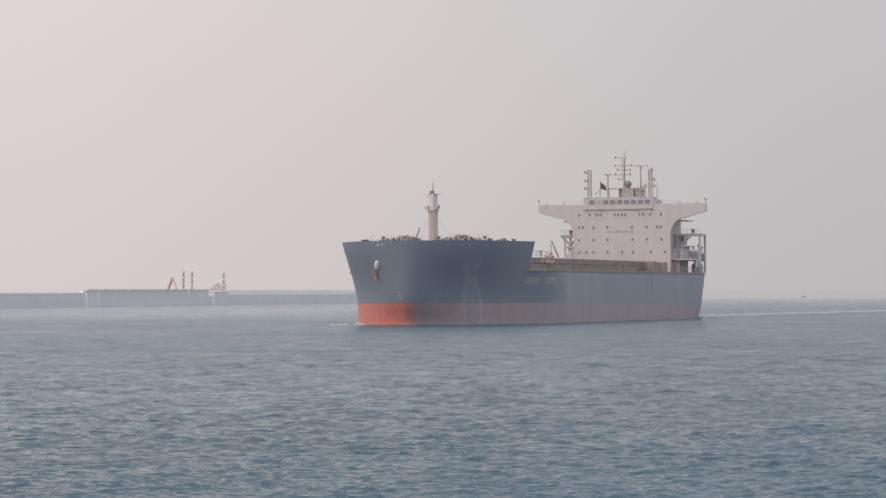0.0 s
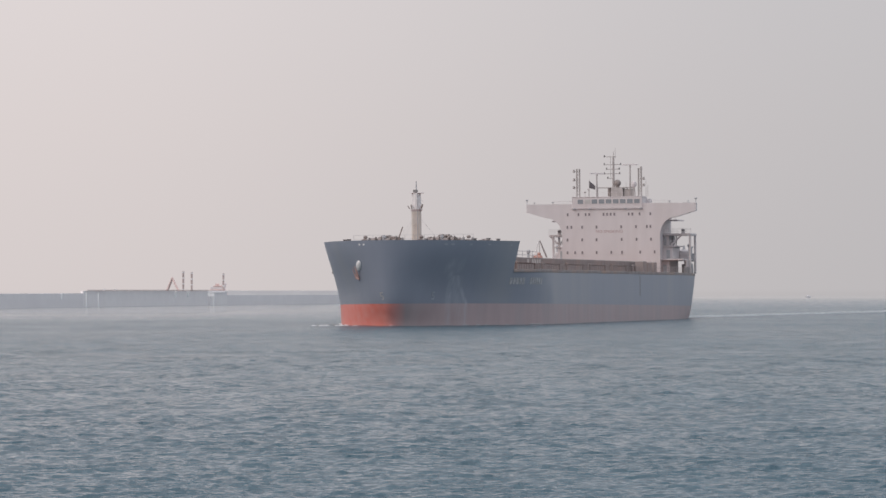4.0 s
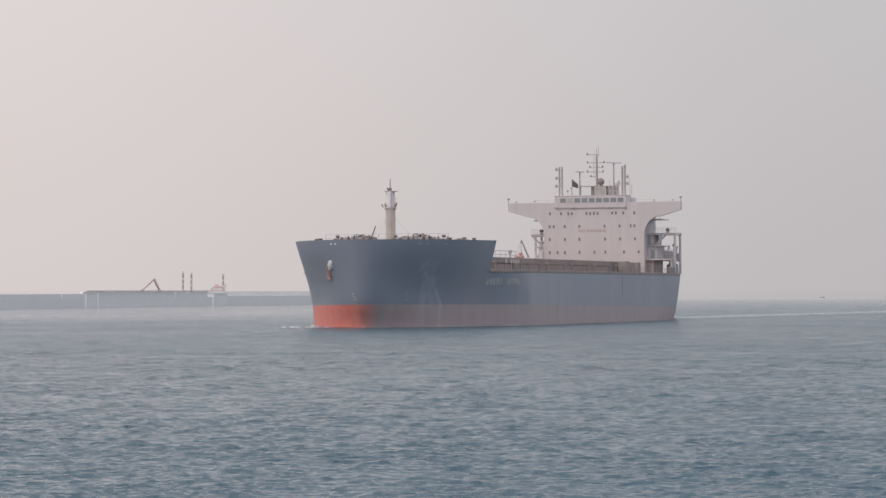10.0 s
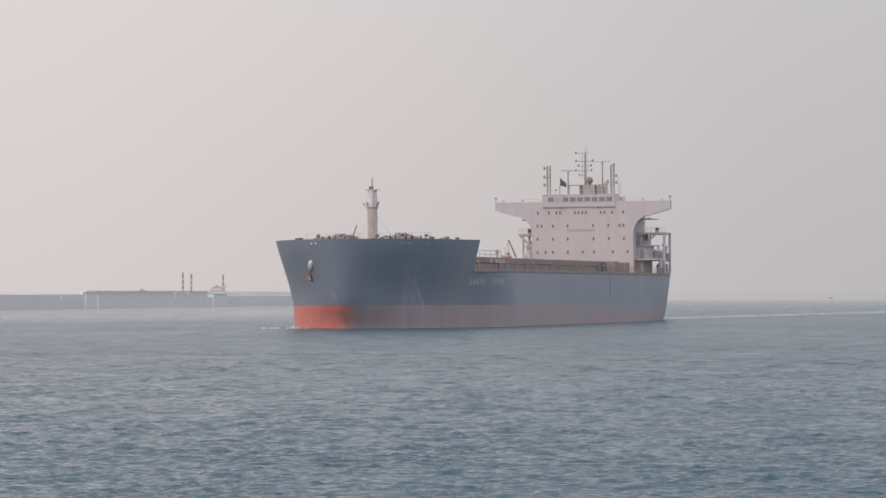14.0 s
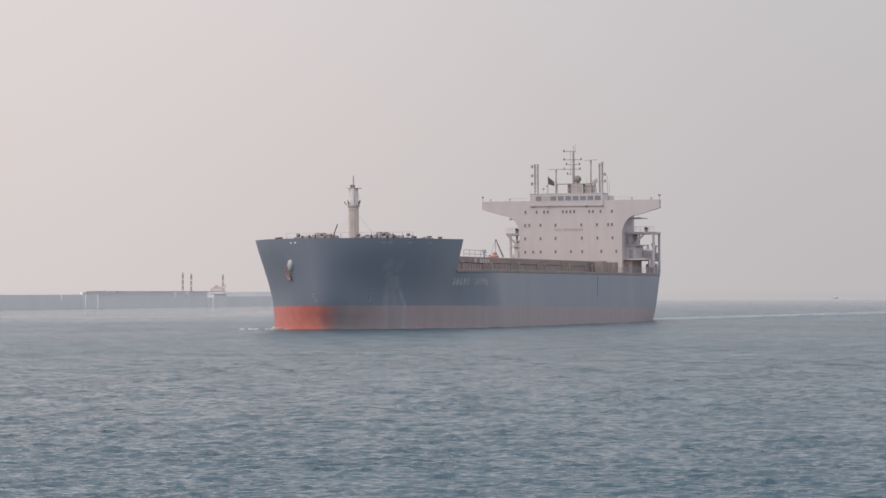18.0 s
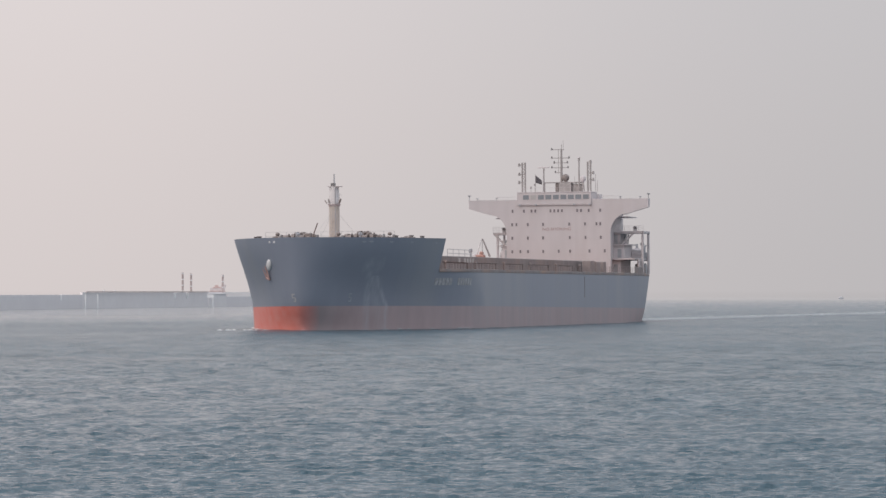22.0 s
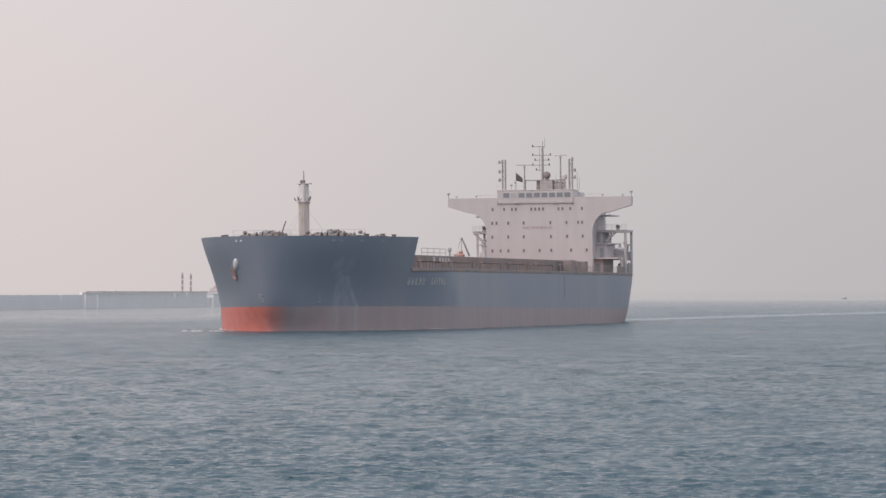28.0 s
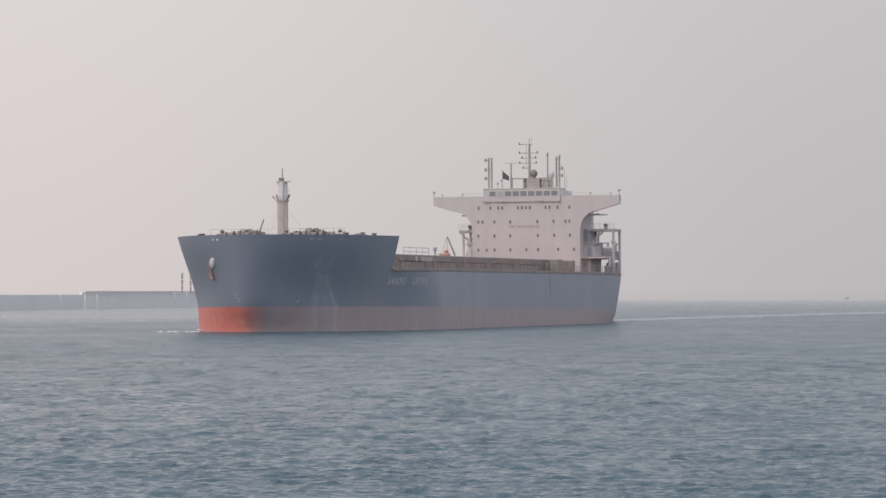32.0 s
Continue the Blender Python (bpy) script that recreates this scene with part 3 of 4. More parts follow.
# plates added to close the dark gaps from hatch to hatch
for i in range(6):
    for s in (-1, 1):
        bm = B()
        box(bm, 28.31 + i * 22.9, 32.09 + i * 22.9, min(s * 9.2, s * 9.6), max(s * 9.2, s * 9.6), Z_DECK, 11.68, 0.05)
        part("hatch_gap_plate", bm, M_COVER, ship)
# rusty bulwark along the deck edge beside the house
for s in (-1, 1):
    low_row, top_row, in_row = [], [], []
    for i in range(15):
        x = 12 - i * 2.0
        y = half_breadth(x, Z_DECK) - 0.5
        low_row.append((x, s * y, Z_DECK - 0.05))
        top_row.append((x, s * y, 10.5 + 0.12 * math.sin(i * 1.7)))
        in_row.append((x, s * (y - 0.25), 10.4))
    part("quarter_bulwark", grid_mesh(B(), [low_row, top_row, in_row]), M_RUST, ship, "rust-stained bulwark beside the house")
for x, h, w in ((26.0, 0.3, 2.0), (20.5, 0.1, 2.2), (13.5, 0.15, 1.4)):
    bm = B()
    box(bm, x - w, x + w, 10.6, 12.4, Z_DECK, 11.4 + h, 0.12)
    part("deck_machine", bm, M_RUST, ship, "rusty deck machine beside the hatch")
# gear between the hatches, the lockers widened to fill the dark gaps
for i in range(6):
    bm = B()
    x = 28.9 + i * 22.9
    box(bm, x - 0.55, x + 2.95, 5, 9.35, Z_DECK, Z_DECK + 2.2, 0.08)
    part("deck_locker", bm, M_COVER, ship)
    for yv in (-10.5, 10.5):
        bm = B()
        rod(bm, (x + 1, yv, Z_DECK), (x + 1, yv, Z_DECK + 1.5), 0.2, n=10)
        rod(bm, (x + 1, yv, Z_DECK + 1.4), (x + 1, yv, Z_DECK + 1.75), 0.36, 0.28, n=10)
        part("deck_vent", bm, M_RUST, ship)
# ladder frame over the foremost hatches
bm = B()
for k in range(5):
    rod(bm, (119 + k * 4.4, 9.0, 11.5), (119 + k * 4.4, 9.0, 12.9), 0.05)
for z in (12.2, 12.9):
    rod(bm, (119, 9.0, z), (136.6, 9.0, z), 0.045)
part("hatch_railing", bm, M_GREY, ship)


def railing_segment(length, posts, height=1.1):
    bm = B()
    for k in range(posts):
        x = length * k / (posts - 1)
        rod(bm, (x, 0, 0), (x, 0, height), 0.03, n=6)
    for h in (0.38, 0.74, 1.0):
        rod(bm, (0, 0, height * h), (length, 0, height * h), 0.02, n=6)
    return bm


seg = part("railing", railing_segment(8, 5), M_RUST, ship)
seg.matrix_basis = pose(154, 18.6, Z_DECK)
for i in range(1, 19):
    twin(seg, pose(154 - 8.1 * i, 18.6, Z_DECK))
for i in range(19):
    twin(seg, pose(154 - 8.1 * i, -18.6, Z_DECK))

# forecastle: windlasses, mooring gear, railings, mast
def windlass(x, y):
    e = B()
    box(e, x - 1.6, x + 1.6, y - 2.6, y + 2.6, 12.7, 13.3, 0.08)
    bed = part("windlass", e, M_BROWN, ship)
    for yy, r, w in ((-1.9, 0.75, 0.9), (-0.6, 0.95, 0.5), (0.7, 0.7, 1.0), (2.0, 0.85, 0.5)):
        d = B()
        rod(d, (x, y + yy - w / 2, 14.0), (x, y + yy + w / 2, 14.0), r, n=16)
        rod(d, (x, y + yy + w / 2, 14.0), (x, y + yy + w / 2 + 0.1, 14.0), r + 0.22, n=16)
        part("drum", d, M_BROWN, bed, "rust-brown windlass drum")
    g = B()
    box(g, x - 0.9, x + 0.9, y - 0.2, y + 0.3, 13.3, 15.2, 0.3)
    part("gear_case", g, M_GREY, bed)


windlass(191.0, -2.8)
windlass(187.0, 6.6)


def deck_gear(x, y, seed):
    """A motor with its round housing, a brake wheel and a cowl beside the windlass."""
    r = random.Random(seed)
    bm = B()
    rod(bm, (x - 0.9, y, 13.6), (x + 0.9, y, 13.6), r.uniform(0.7, 0.95), n=14)
    box(bm, x - 0.7, x + 0.7, y - 0.6, y + 0.6, 12.7, 13.5, 0.1)
    motor = part("winch_motor", bm, M_BROWN, ship)
    bm = B()
    rod(bm, (x, y + 0.6, 14.2), (x, y + 0.85, 14.2), r.uniform(0.45, 0.65), n=14)
    part("brake_wheel", bm, M_DARK, motor)
    bm = B()
    rod(bm, (x - 1.4, y - 0.3, 12.7), (x - 1.4, y - 0.3, 14.3 + r.uniform(0, 0.5)), 0.25, n=10)
    ball(bm, (x - 1.4, y - 0.3, 14.5 + r.uniform(0, 0.4)), 0.38, 0.8, 10)
    part("cowl_vent", bm, M_BROWN, motor)


for k, (x, y) in enumerate(((193.0, -5.6), (190.2, -0.4), (188.0, 3.2), (185.5, 9.4), (184.4, 10.8))):
    deck_gear(x, y, k + 20)
for x, y, h in ((195.0, -8.0, 0.25), (188, -10.5, 0.3), (181, 13.6, 0.4), (178.6, 14.8, 0.3), (184, 11.8, 0.35)):
    bm = B()
    for dx in (-0.5, 0.5):
        rod(bm, (x + dx, y, 12.7), (x + dx, y, Z_FC + h), 0.22, n=10)
        rod(bm, (x + dx, y, Z_FC + h), (x + dx, y, Z_FC + h + 0.1), 0.3, n=10)
    part("bollard", bm, M_DARK, ship)
bm = B()
rod(bm, (192.0, -0.6, 12.7), (192.2, 0.9, 16.6), 0.14, 0.1)
part("davit", bm, M_BROWN, ship, "leaning brown davit post")
def winch_heap(x, y, half, peak, seed):
    """Mooring winch: drums, covers and rope heaped close together on one bed."""
    r = random.Random(seed)
    bm = B()
    box(bm, x - 1.4, x + 1.4, y - half, y + half, 12.7, 13.9, 0.1)
    for k in range(18):
        f = -1 + 2 * (k + r.random()) / 18
        yy, h = y + f * half, 14.1 + peak * (1 - f * f) * r.uniform(0.55, 1.0)
        xx = x + r.uniform(-1.2, 1.2)
        if k % 3:
            rad = r.uniform(0.28, 0.5)
            rod(bm, (xx - 0.3, yy - 0.3, h - rad), (xx + 0.3, yy + 0.35, h - rad), rad, n=10)
        else:
            w = r.uniform(0.25, 0.5)
            box(bm, xx - 0.5, xx + 0.5, yy - w, yy + w, 13.6, h, 0.15)
    part("mooring_winch", bm, M_BROWN, ship, "oily brown mooring winch with heaped rope")


winch_heap(190.0, -2.4, 3.4, 1.15, 31)
winch_heap(186.0, 6.4, 3.6, 1.35, 32)
winch_heap(181.5, 13.2, 1.2, 0.5, 33)
fr = part("foredeck_railing", railing_segment(7, 5, 2.6), M_GREY, ship)
fr.matrix_basis = pose(186, -9.5, 12.7, 0, 0, 90)
twin(fr, pose(186, -2, 12.7, 0, 0, 90))
twin(fr, pose(186, 5, 12.7, 0, 0, 90))

MX, MY = 177.4, -0.25
bm = B()
rod(bm, (MX, MY, 12.7), (MX, MY, 19.85), 0.87, 0.86, 24)
fmast = part("foremast", bm, M_CREAM, ship, "cream-painted tubular foremast", True)
bm = B()
rod(bm, (MX, MY, 20.0), (MX, MY, 22.75), 0.79, 0.78, 24)
part("mast_upper_tube", bm, M_PALE, fmast, "white upper tube of the mast", True)
bm = B()
box(bm, MX + 0.55, MX + 0.85, MY + 0.30, MY + 0.42, 12.9, 22.6)
part("mast_strip", bm, M_GREY, fmast, "grey upright strip up the mast")
bm = B()
rod(bm, (MX, MY, 19.55), (MX, MY, 19.85), 0.88, 1.02, 20)
rod(bm, (MX, MY, 19.85), (MX, MY, 19.97), 1.06, n=20)
part("mast_platform", bm, M_WHITE, fmast)
bm = B()
box(bm, MX - 0.8, MX + 0.8, MY - 0.95, MY + 1.25, 22.75, 22.87, 0.03)
part("mast_platform", bm, M_WHITE, fmast)
for z, r in ((19.97, 1.04),):
    bm = B()
    for k in range(12):
        a = k * math.tau / 12
        b2 = a + math.tau / 12
        for h in (0.35, 0.7):
            rod(bm, (MX + r * math.cos(a), MY + r * math.sin(a), z + h), (MX + r * math.cos(b2), MY + r * math.sin(b2), z + h), 0.014, n=5)
        rod(bm, (MX + r * math.cos(a), MY + r * math.sin(a), z), (MX + r * math.cos(a), MY + r * math.sin(a), z + 0.7), 0.014, n=5)
    part("mast_railing", bm, M_WHITE, fmast)
bm = B()
box(bm, MX - 0.35, MX + 0.35, MY - 0.52, MY + 0.2, 22.87, 23.4, 0.08)
part("mast_lamp_box", bm, M_DARK, fmast, "dark lamp box")
bm = B()
rod(bm, (MX, MY, 23.4), (MX, MY, 24.9), 0.13, 0.09)
part("mast_pole", bm, M_GREY, fmast)
for yy, h, r in ((-1.25, 0.5, 0.10), (-0.7, 0.7, 0.11), (1.25, 0.7, 0.19)):
    bm = B()
    rod(bm, (MX + 0.9, MY + yy * 0.8, 20.0), (MX + 0.9, MY + yy, 20.2 + h * 0.4), r * 0.7, r, 10)
    rod(bm, (MX + 0.9, MY + yy, 20.2 + h * 0.4), (MX + 0.9, MY + yy * 1.08, 20.1 + h), r, r * 0.6, 10)
    part("mast_lamp", bm, M_BROWN, fmast)
bm = B()
rod(bm, (MX, MY + 0.9, 20.0), (MX, MY + 0.9, 21.7), 0.02, n=5)
rod(bm, (MX, MY + 0.9, 21.7), (MX, MY + 1.3, 21.2), 0.02, n=5)
part("halyard_hook", bm, M_GREY, fmast)
bm = B()
for k in range(24):
    z = 13 + k * 0.29
    rod(bm, (MX + 0.9, MY - 0.45, z), (MX + 0.9, MY + 0.0, z), 0.014, n=5)
for yy in (-0.45, 0.0):
    rod(bm, (MX + 0.92, MY + yy, 12.8), (MX + 0.90, MY + yy, 19.9), 0.018, n=5)
part("mast_ladder", bm, M_GREY, fmast)
for dx, dy in ((-3, 4.6), (-3, -4.0), (6, 3), (6, -3)):
    bm = B()
    rod(bm, (MX, MY, 19.2), (MX + dx, MY + dy, 12.9), 0.014, n=5)
    part("mast_stay", bm, M_GREY, fmast)

# ------------------------------------------------------------------ deckhouse
def face_outline():
    """Front of the house: straight sides that sweep out into the bridge wings (half, port)."""
    pts = [(10.9, Z_DECK), (10.9, 17.5)]
    for i in range(1, 13):
        f = i / 12 * math.pi / 2
        pts.append((10.9 + 3.4 * (1 - math.cos(f)), 17.5 + 4.0 * math.sin(f)))
    pts += [(18.85, 22.85), (18.85, 24.6)]
    return pts


half_pts = face_outline()
ring = [(-y, z) for y, z in half_pts] + [(y, z) for y, z in half_pts[::-1]]
bm = B()
fa = [bm.verts.new((0, y, z)) for y, z in ring]
fb = [bm.verts.new((-1.6, y, z)) for y, z in ring]
bm.faces.new(fa)
bm.faces.new(fb[::-1])
for i in range(len(ring)):
    j = (i + 1) % len(ring)
    bm.faces.new((fa[i], fa[j], fb[j], fb[i]))
part("house_front", bm, M_WHITE, ship, "off-white house front sweeping out into bridge wings")
bm = B()
box(bm, -15, -1.6, -10.7, 10.7, Z_DECK - 0.05, 23.4, 0.1)
part("house_block", bm, M_WHITE, ship)
for s in (-1, 1):
    bm = B()
    box(bm, -4.6, -1.6, 8.2 if s > 0 else -18.3, 18.3 if s > 0 else -8.2, 23.4, 23.7)
    part("wing_deck", bm, M_GREY, ship)
    bm = B()
    box(bm, -4.7, -4.55, 8.2 if s > 0 else -18.3, 18.3 if s > 0 else -8.2, 23.6, 24.5)
    part("wing_back_bulwark", bm, M_WHITE, ship)
    for yy, h in ((19.0, 1.1), (17.3, 0.45), (13.2, 0.5)):
        bm = B()
        rod(bm, (-0.4, s * (yy - 0.2), 24.5), (-0.4, s * (yy - 0.2), 24.6 + h), 0.07)
        box(bm, -0.7, -0.1, s * (yy - 0.2) - 0.25, s * (yy - 0.2) + 0.25, 24.6 + h * 0.7, 24.6 + h, 0.05)
        part("wing_lamp", bm, M_GREY, ship)
    bm = B()
    for k in range(6):
        rod(bm, (-0.3, s * (8.4 + k * 0.9), 24.5), (-0.3, s * (8.4 + k * 0.9), 25.2), 0.03, n=5)
    rod(bm, (-0.3, s * 8.4, 25.2), (-0.3, s * 12.9, 25.2), 0.04, n=5)
    part("wing_railing", bm, M_WHITE, ship)

bm = B()
box(bm, -5.4, 0.25, -8.6, 7.05, 23.55, 26.0, 0.08)
part("wheelhouse", bm, M_WHITE, ship, "white wheelhouse with a row of windows")
bm = B()
box(bm, -5.5, 0.3, -8.65, 7.1, 26.0, 26.15, 0.04)
part("wheelhouse_roof", bm, M_WHITE, ship)
bm = B()
box(bm, -8.5, -5.4, -8.2, 7.6, 23.55, 25.7, 0.08)
part("chartroom", bm, M_WHITE, ship)
bm = B()
box(bm, 0.0, 0.3, -8.65, 7.1, 23.42, 23.55, 0.04)
part("wheelhouse_ledge", bm, M_WHITE, ship)
for k in range(9):
    y = -6.69 + k * 1.573
    bm = B()
    box(bm, 0.2, 0.29, y - 0.74, y + 0.74, 24.5, 25.66)
    wf = part("window_frame", bm, M_WHITE, ship)
    bm = B()
    box(bm, 0.28, 0.31, y - 0.61, y + 0.61, 24.62, 25.54)
    part("window_pane", bm, M_GLINT if k == 1 else M_GLASS, wf, "bridge window with a pale reflection painted in" if k == 1 else "dark bridge window glass")
for y in (-8.0, -4.6, 3.4, 6.7):
    bm = B()
    box(bm, 0.2, 0.6, y - 0.2, y + 0.2, 23.3, 23.65, 0.08)
    part("deck_floodlight", bm, M_GREY, ship)

ROWS = ((22.27, (-9.6, -7.2, -5.6, -4.8, -1.6, -0.8, 0.0, 0.8, 4.0, 4.8, 6.4, 8.8)),
        (19.5, (-9.7, -8.8, -6.4, -3.2, 2.3, 5.6, 8.0, 8.8)),
        (16.72, (-9.7, -6.4, -3.2, 2.4, 5.7, 8.9)),
        (13.93, (-9.7, -8.0, -6.4, -3.2, 0.05, 2.45, 6.5, 9.7)))
fbm = B()
box(fbm, 0, 0.05, -0.27, 0.27, -0.42, 0.42)
first = None
for z, ys in ROWS:
    for y in ys:
        if first is None:
            first = part("cabin_window", fbm, M_WHITE, ship)
            first.matrix_basis = pose(0, y, z)
            pbm = B()
            box(pbm, 0.045, 0.07, -0.18, 0.18, -0.31, 0.31)
            pane = part("pane", pbm, M_PANE, first)
            fw = first
        else:
            fw = twin(first, pose(0, y, z))
            twin(pane, Matrix.Identity(4), fw)
txt = bpy.data.curves.new("front_lettering", "FONT")
txt.body, txt.size, txt.align_x, txt.extrude = "NO SMOKING", 0.78, "CENTER", 0.01
tmp = new("front_lettering", txt)
dg = bpy.context.evaluated_depsgraph_get()
tme = bpy.data.meshes.new_from_object(tmp.evaluated_get(dg))
bpy.data.objects.remove(tmp)
tme.transform(Matrix(((0, 0, 1, 0.02), (1.22, 0, 0, -0.35), (0, 1, 0, 18.25), (0, 0, 0, 1))))
tme.materials.clear()
tme.materials.append(M_SIGN)
lettering_ob = new("front_lettering", tme)
lettering_ob.parent = ship
tagged(lettering_ob, "dull red NO SMOKING lettering")

# side galleries, platforms and gear on both flanks
for s in (-1, 1):
    def ybox(bm, x0, x1, a, b, z0, z1, bev=0.0, s=s):
        box(bm, x0, x1, min(s * a, s * b), max(s * a, s * b), z0, z1, bev)
    bm = B()
    ybox(bm, -12, -5, 10.7, 16.9 if s > 0 else 14.9, 17.5, 18.0, 0.04)
    part("boat_platform", bm, M_WHITE, ship)
    for x, y in ((-5.3, 16.6 if s > 0 else 14.0), (-11.7, 16.6 if s > 0 else 14.0)):
        bm = B()
        rod(bm, (x, s * y, Z_DECK), (x, s * y, 17.6), 0.26, n=10)
        part("platform_post", bm, M_WHITE, ship)
    bm = B()
    rod(bm, (-5.3, s * 12.4, 15.4), (-5.3, s * 14.6, 17.5), 0.2)
    part("platform_brace", bm, M_WHITE, ship)
    o = part("platform_railing", railing_segment(5.9 if s > 0 else 4.0, 7), M_WHITE, ship)
    o.matrix_basis = pose(-5.1, 10.9 if s > 0 else -14.9, 18.0, 0, 0, 90)
    for z, y1 in ((20.8, 14.0), (15.1, 13.9)):
        bm = B()
        ybox(bm, -13, -4, 10.7, y1, z, z + 0.2)
        part("side_gallery", bm, M_WHITE, ship)
        o = part("gallery_railing", railing_segment(2.8, 4), M_WHITE, ship)
        o.matrix_basis = pose(-4.1, 10.8 if s > 0 else -13.6, z + 0.2, 0, 0, 90)
    bm = B()
    rod(bm, (-7, s * 13.2, 15.2), (-11, s * 12.6, 17.6), 0.12)
    rod(bm, (-7, s * 12.4, 15.2), (-11, s * 11.8, 17.6), 0.12)
    for k in range(9):
        f = k / 8
        rod(bm, (-7 - 4 * f, s * (13.2 - 0.6 * f), 15.2 + 2.4 * f), (-7 - 4 * f, s * (12.4 - 0.6 * f), 15.2 + 2.4 * f), 0.06, n=5)
    part("side_stair", bm, M_GREY, ship)
    bm = B()
    ybox(bm, -26, -1.7, 10.7, 14.0 if s > 0 else 13.0, 12.1, 12.4)
    ybox(bm, -14, -1.8, 13.9 if s > 0 else 12.9, 15.6, 12.1, 12.4)
    part("poop_deck", bm, M_WHITE, ship)
    for x, y in ((-4, 16.0), (-9, 15.4), (-15, 14.2), (-21, 12.8), (-27, 11.6)):
        bm = B()
        rod(bm, (x, s * y, Z_DECK), (x, s * y, 12.2), 0.28, n=10)
        part("poop_pillar", bm, M_WHITE, ship)
    for x, y, r in ((-13, 14.0, 0.9), (-17, 13.0, 1.0), (-22, 11.0, 0.8)):
        bm = B()
        ybox(bm, x - 0.8, x + 0.8, y - 1.3, y + 1.3, 12.4, 13.0, 0.06)
        bed = part("mooring_winch", bm, M_WHITE, ship)
        bm = B()
        rod(bm, (x, s * (y - 1), 13.4), (x, s * (y + 1), 13.4), r, n=14)
        part("winch_drum", bm, M_WHITE, bed)
    bm = B()
    rod(bm, (-14, s * 14.9, 12.4), (-14, s * 14.9, 15.2), 0.3, 0.2, 10)
    ball(bm, (-14, s * 14.9, 15.4), 0.45, 1.0, 10)
    part("vent_post", bm, M_GREY, ship)
# liferaft canisters and lifebuoys on the boat platforms
for s in (-1, 1):
    yp = 14.9 if s > 0 else 12.8
    bm = B()
    rod(bm, (-6.9, s * yp, 18.7), (-5.6, s * yp, 18.7), 0.33, n=14)
    part("liferaft_canister", bm, M_DARK, ship, "dark liferaft canister on its cradle")
    for e in (-6.6, -5.9):
        bm = B()
        box(bm, e - 0.06, e + 0.06, s * yp - 0.3, s * yp + 0.3, 18.0, 18.45)
        part("canister_cradle", bm, M_WHITE, ship)
    bm = B()
    rod(bm, (-16, s * 15.0, 12.4), (-16, s * 15.0, 14.9), 0.24, 0.2, 10)
    rod(bm, (-16, s * 15.0, 14.9), (-16, s * 15.4, 15.2), 0.2, 0.14, 10)
    box(bm, -16.9, -15.1, s * 14.9 - 0.9, s * 14.9 + 0.9, 11.9, 13.7, 0.12)
    part("fairlead_post", bm, M_GREY, ship)
for s in (-1, 1):
    for x, h, w in ((-18.5, 11.2, 0.35), (-21, 10.8, 0.45), (-24.5, 11.5, 0.3), (-27.2, 10.9, 0.5)):
        y = half_breadth(x, Z_DECK) - 0.7
        bm = B()
        box(bm, x - w, x + w, s * y - 0.3, s * y + 0.3, Z_DECK - 0.05, h - 0.4, 0.06)
        rod(bm, (x, s * y, h - 0.45), (x, s * y, h), 0.26, 0.2, 10)
        part("roller_fairlead", bm, M_GREY, ship, "grey roller fairlead on the quarter")
bm = B()
box(bm, -29.6, -15, -10.7, 10.7, 12.1, 12.4)
part("poop_deck", bm, M_WHITE, ship)
# lower tiers of the house, wider than the tower
for s in (-1, 1):
    for x0, x1, y1, z0, z1 in ((-14, -3.0, 12.4, Z_DECK, 12.1), (-13.5, -4.5, 12.9, 12.4, 15.1), (-13, -5.5, 11.9, 15.3, 17.5)):
        bm = B()
        box(bm, x0, x1, min(s * 10.6, s * y1), max(s * 10.6, s * y1), z0, z1, 0.08)
        tier = part("side_house", bm, M_WHITE, ship)
        bm = B()
        box(bm, x1, x1 + 0.05, s * (y1 - 1.0) - 0.4, s * (y1 - 1.0) + 0.4, z0 + 0.15, z0 + 1.95)
        part("steel_door", bm, M_GREY, tier)
# mooring gear stacked on the quarters
for s in (-1, 1):
    for x, y, z0, z1, w in ((-20, 12.6, 12.4, 14.6, 1.1), (-23.5, 11.6, 12.4, 13.8, 1.4), (-26, 12.0, Z_DECK, 11.4, 1.0), (-17, 13.8, Z_DECK, 11.0, 0.9)):
        bm = B()
        box(bm, x - w, x + w, s * y - w * 0.8, s * y + w * 0.8, z0, z1, 0.15)
        case = part("winch_case", bm, M_WHITE, ship)
        bm = B()
        rod(bm, (x, s * y, z1), (x, s * y, z1 + 0.9), 0.3, 0.22, 10)
        part("cowl", bm, M_GREY, case)
# small orange crane beside the house
bm = B()
rod(bm, (5.5, -15.3, Z_DECK), (5.5, -15.3, 13.2), 0.45, n=12)
part("crane_pedestal", bm, M_WHITE, ship)
bm = B()
box(bm, 4.6, 6.4, -16.0, -14.3, 12.7, 13.35, 0.2)
box(bm, 4.9, 6.1, -15.35, -14.6, 13.3, 14.0, 0.2)
part("crane_housing", bm, M_ORANGE, ship, "orange-red crane housing")
bm = B()
box(bm, 4.8, 6.2, -16.75, -16.1, 12.6, 13.5, 0.12)
part("crane_winch", bm, M_PALE, ship, "white winch box beside the crane")
bm = B()
rod(bm, (5.5, -13.2, 12.9), (5.5, -14.75, 16.6), 0.2, 0.12)
part("crane_jib", bm, M_RUST, ship, "rust-brown crane jib")
bm = B()
rod(bm, (5.5, -16.1, 12.9), (5.5, -14.9, 16.5), 0.13, 0.09)
part("crane_stay", bm, M_PALE, ship, "pale slanting crane stay")
bm = B()
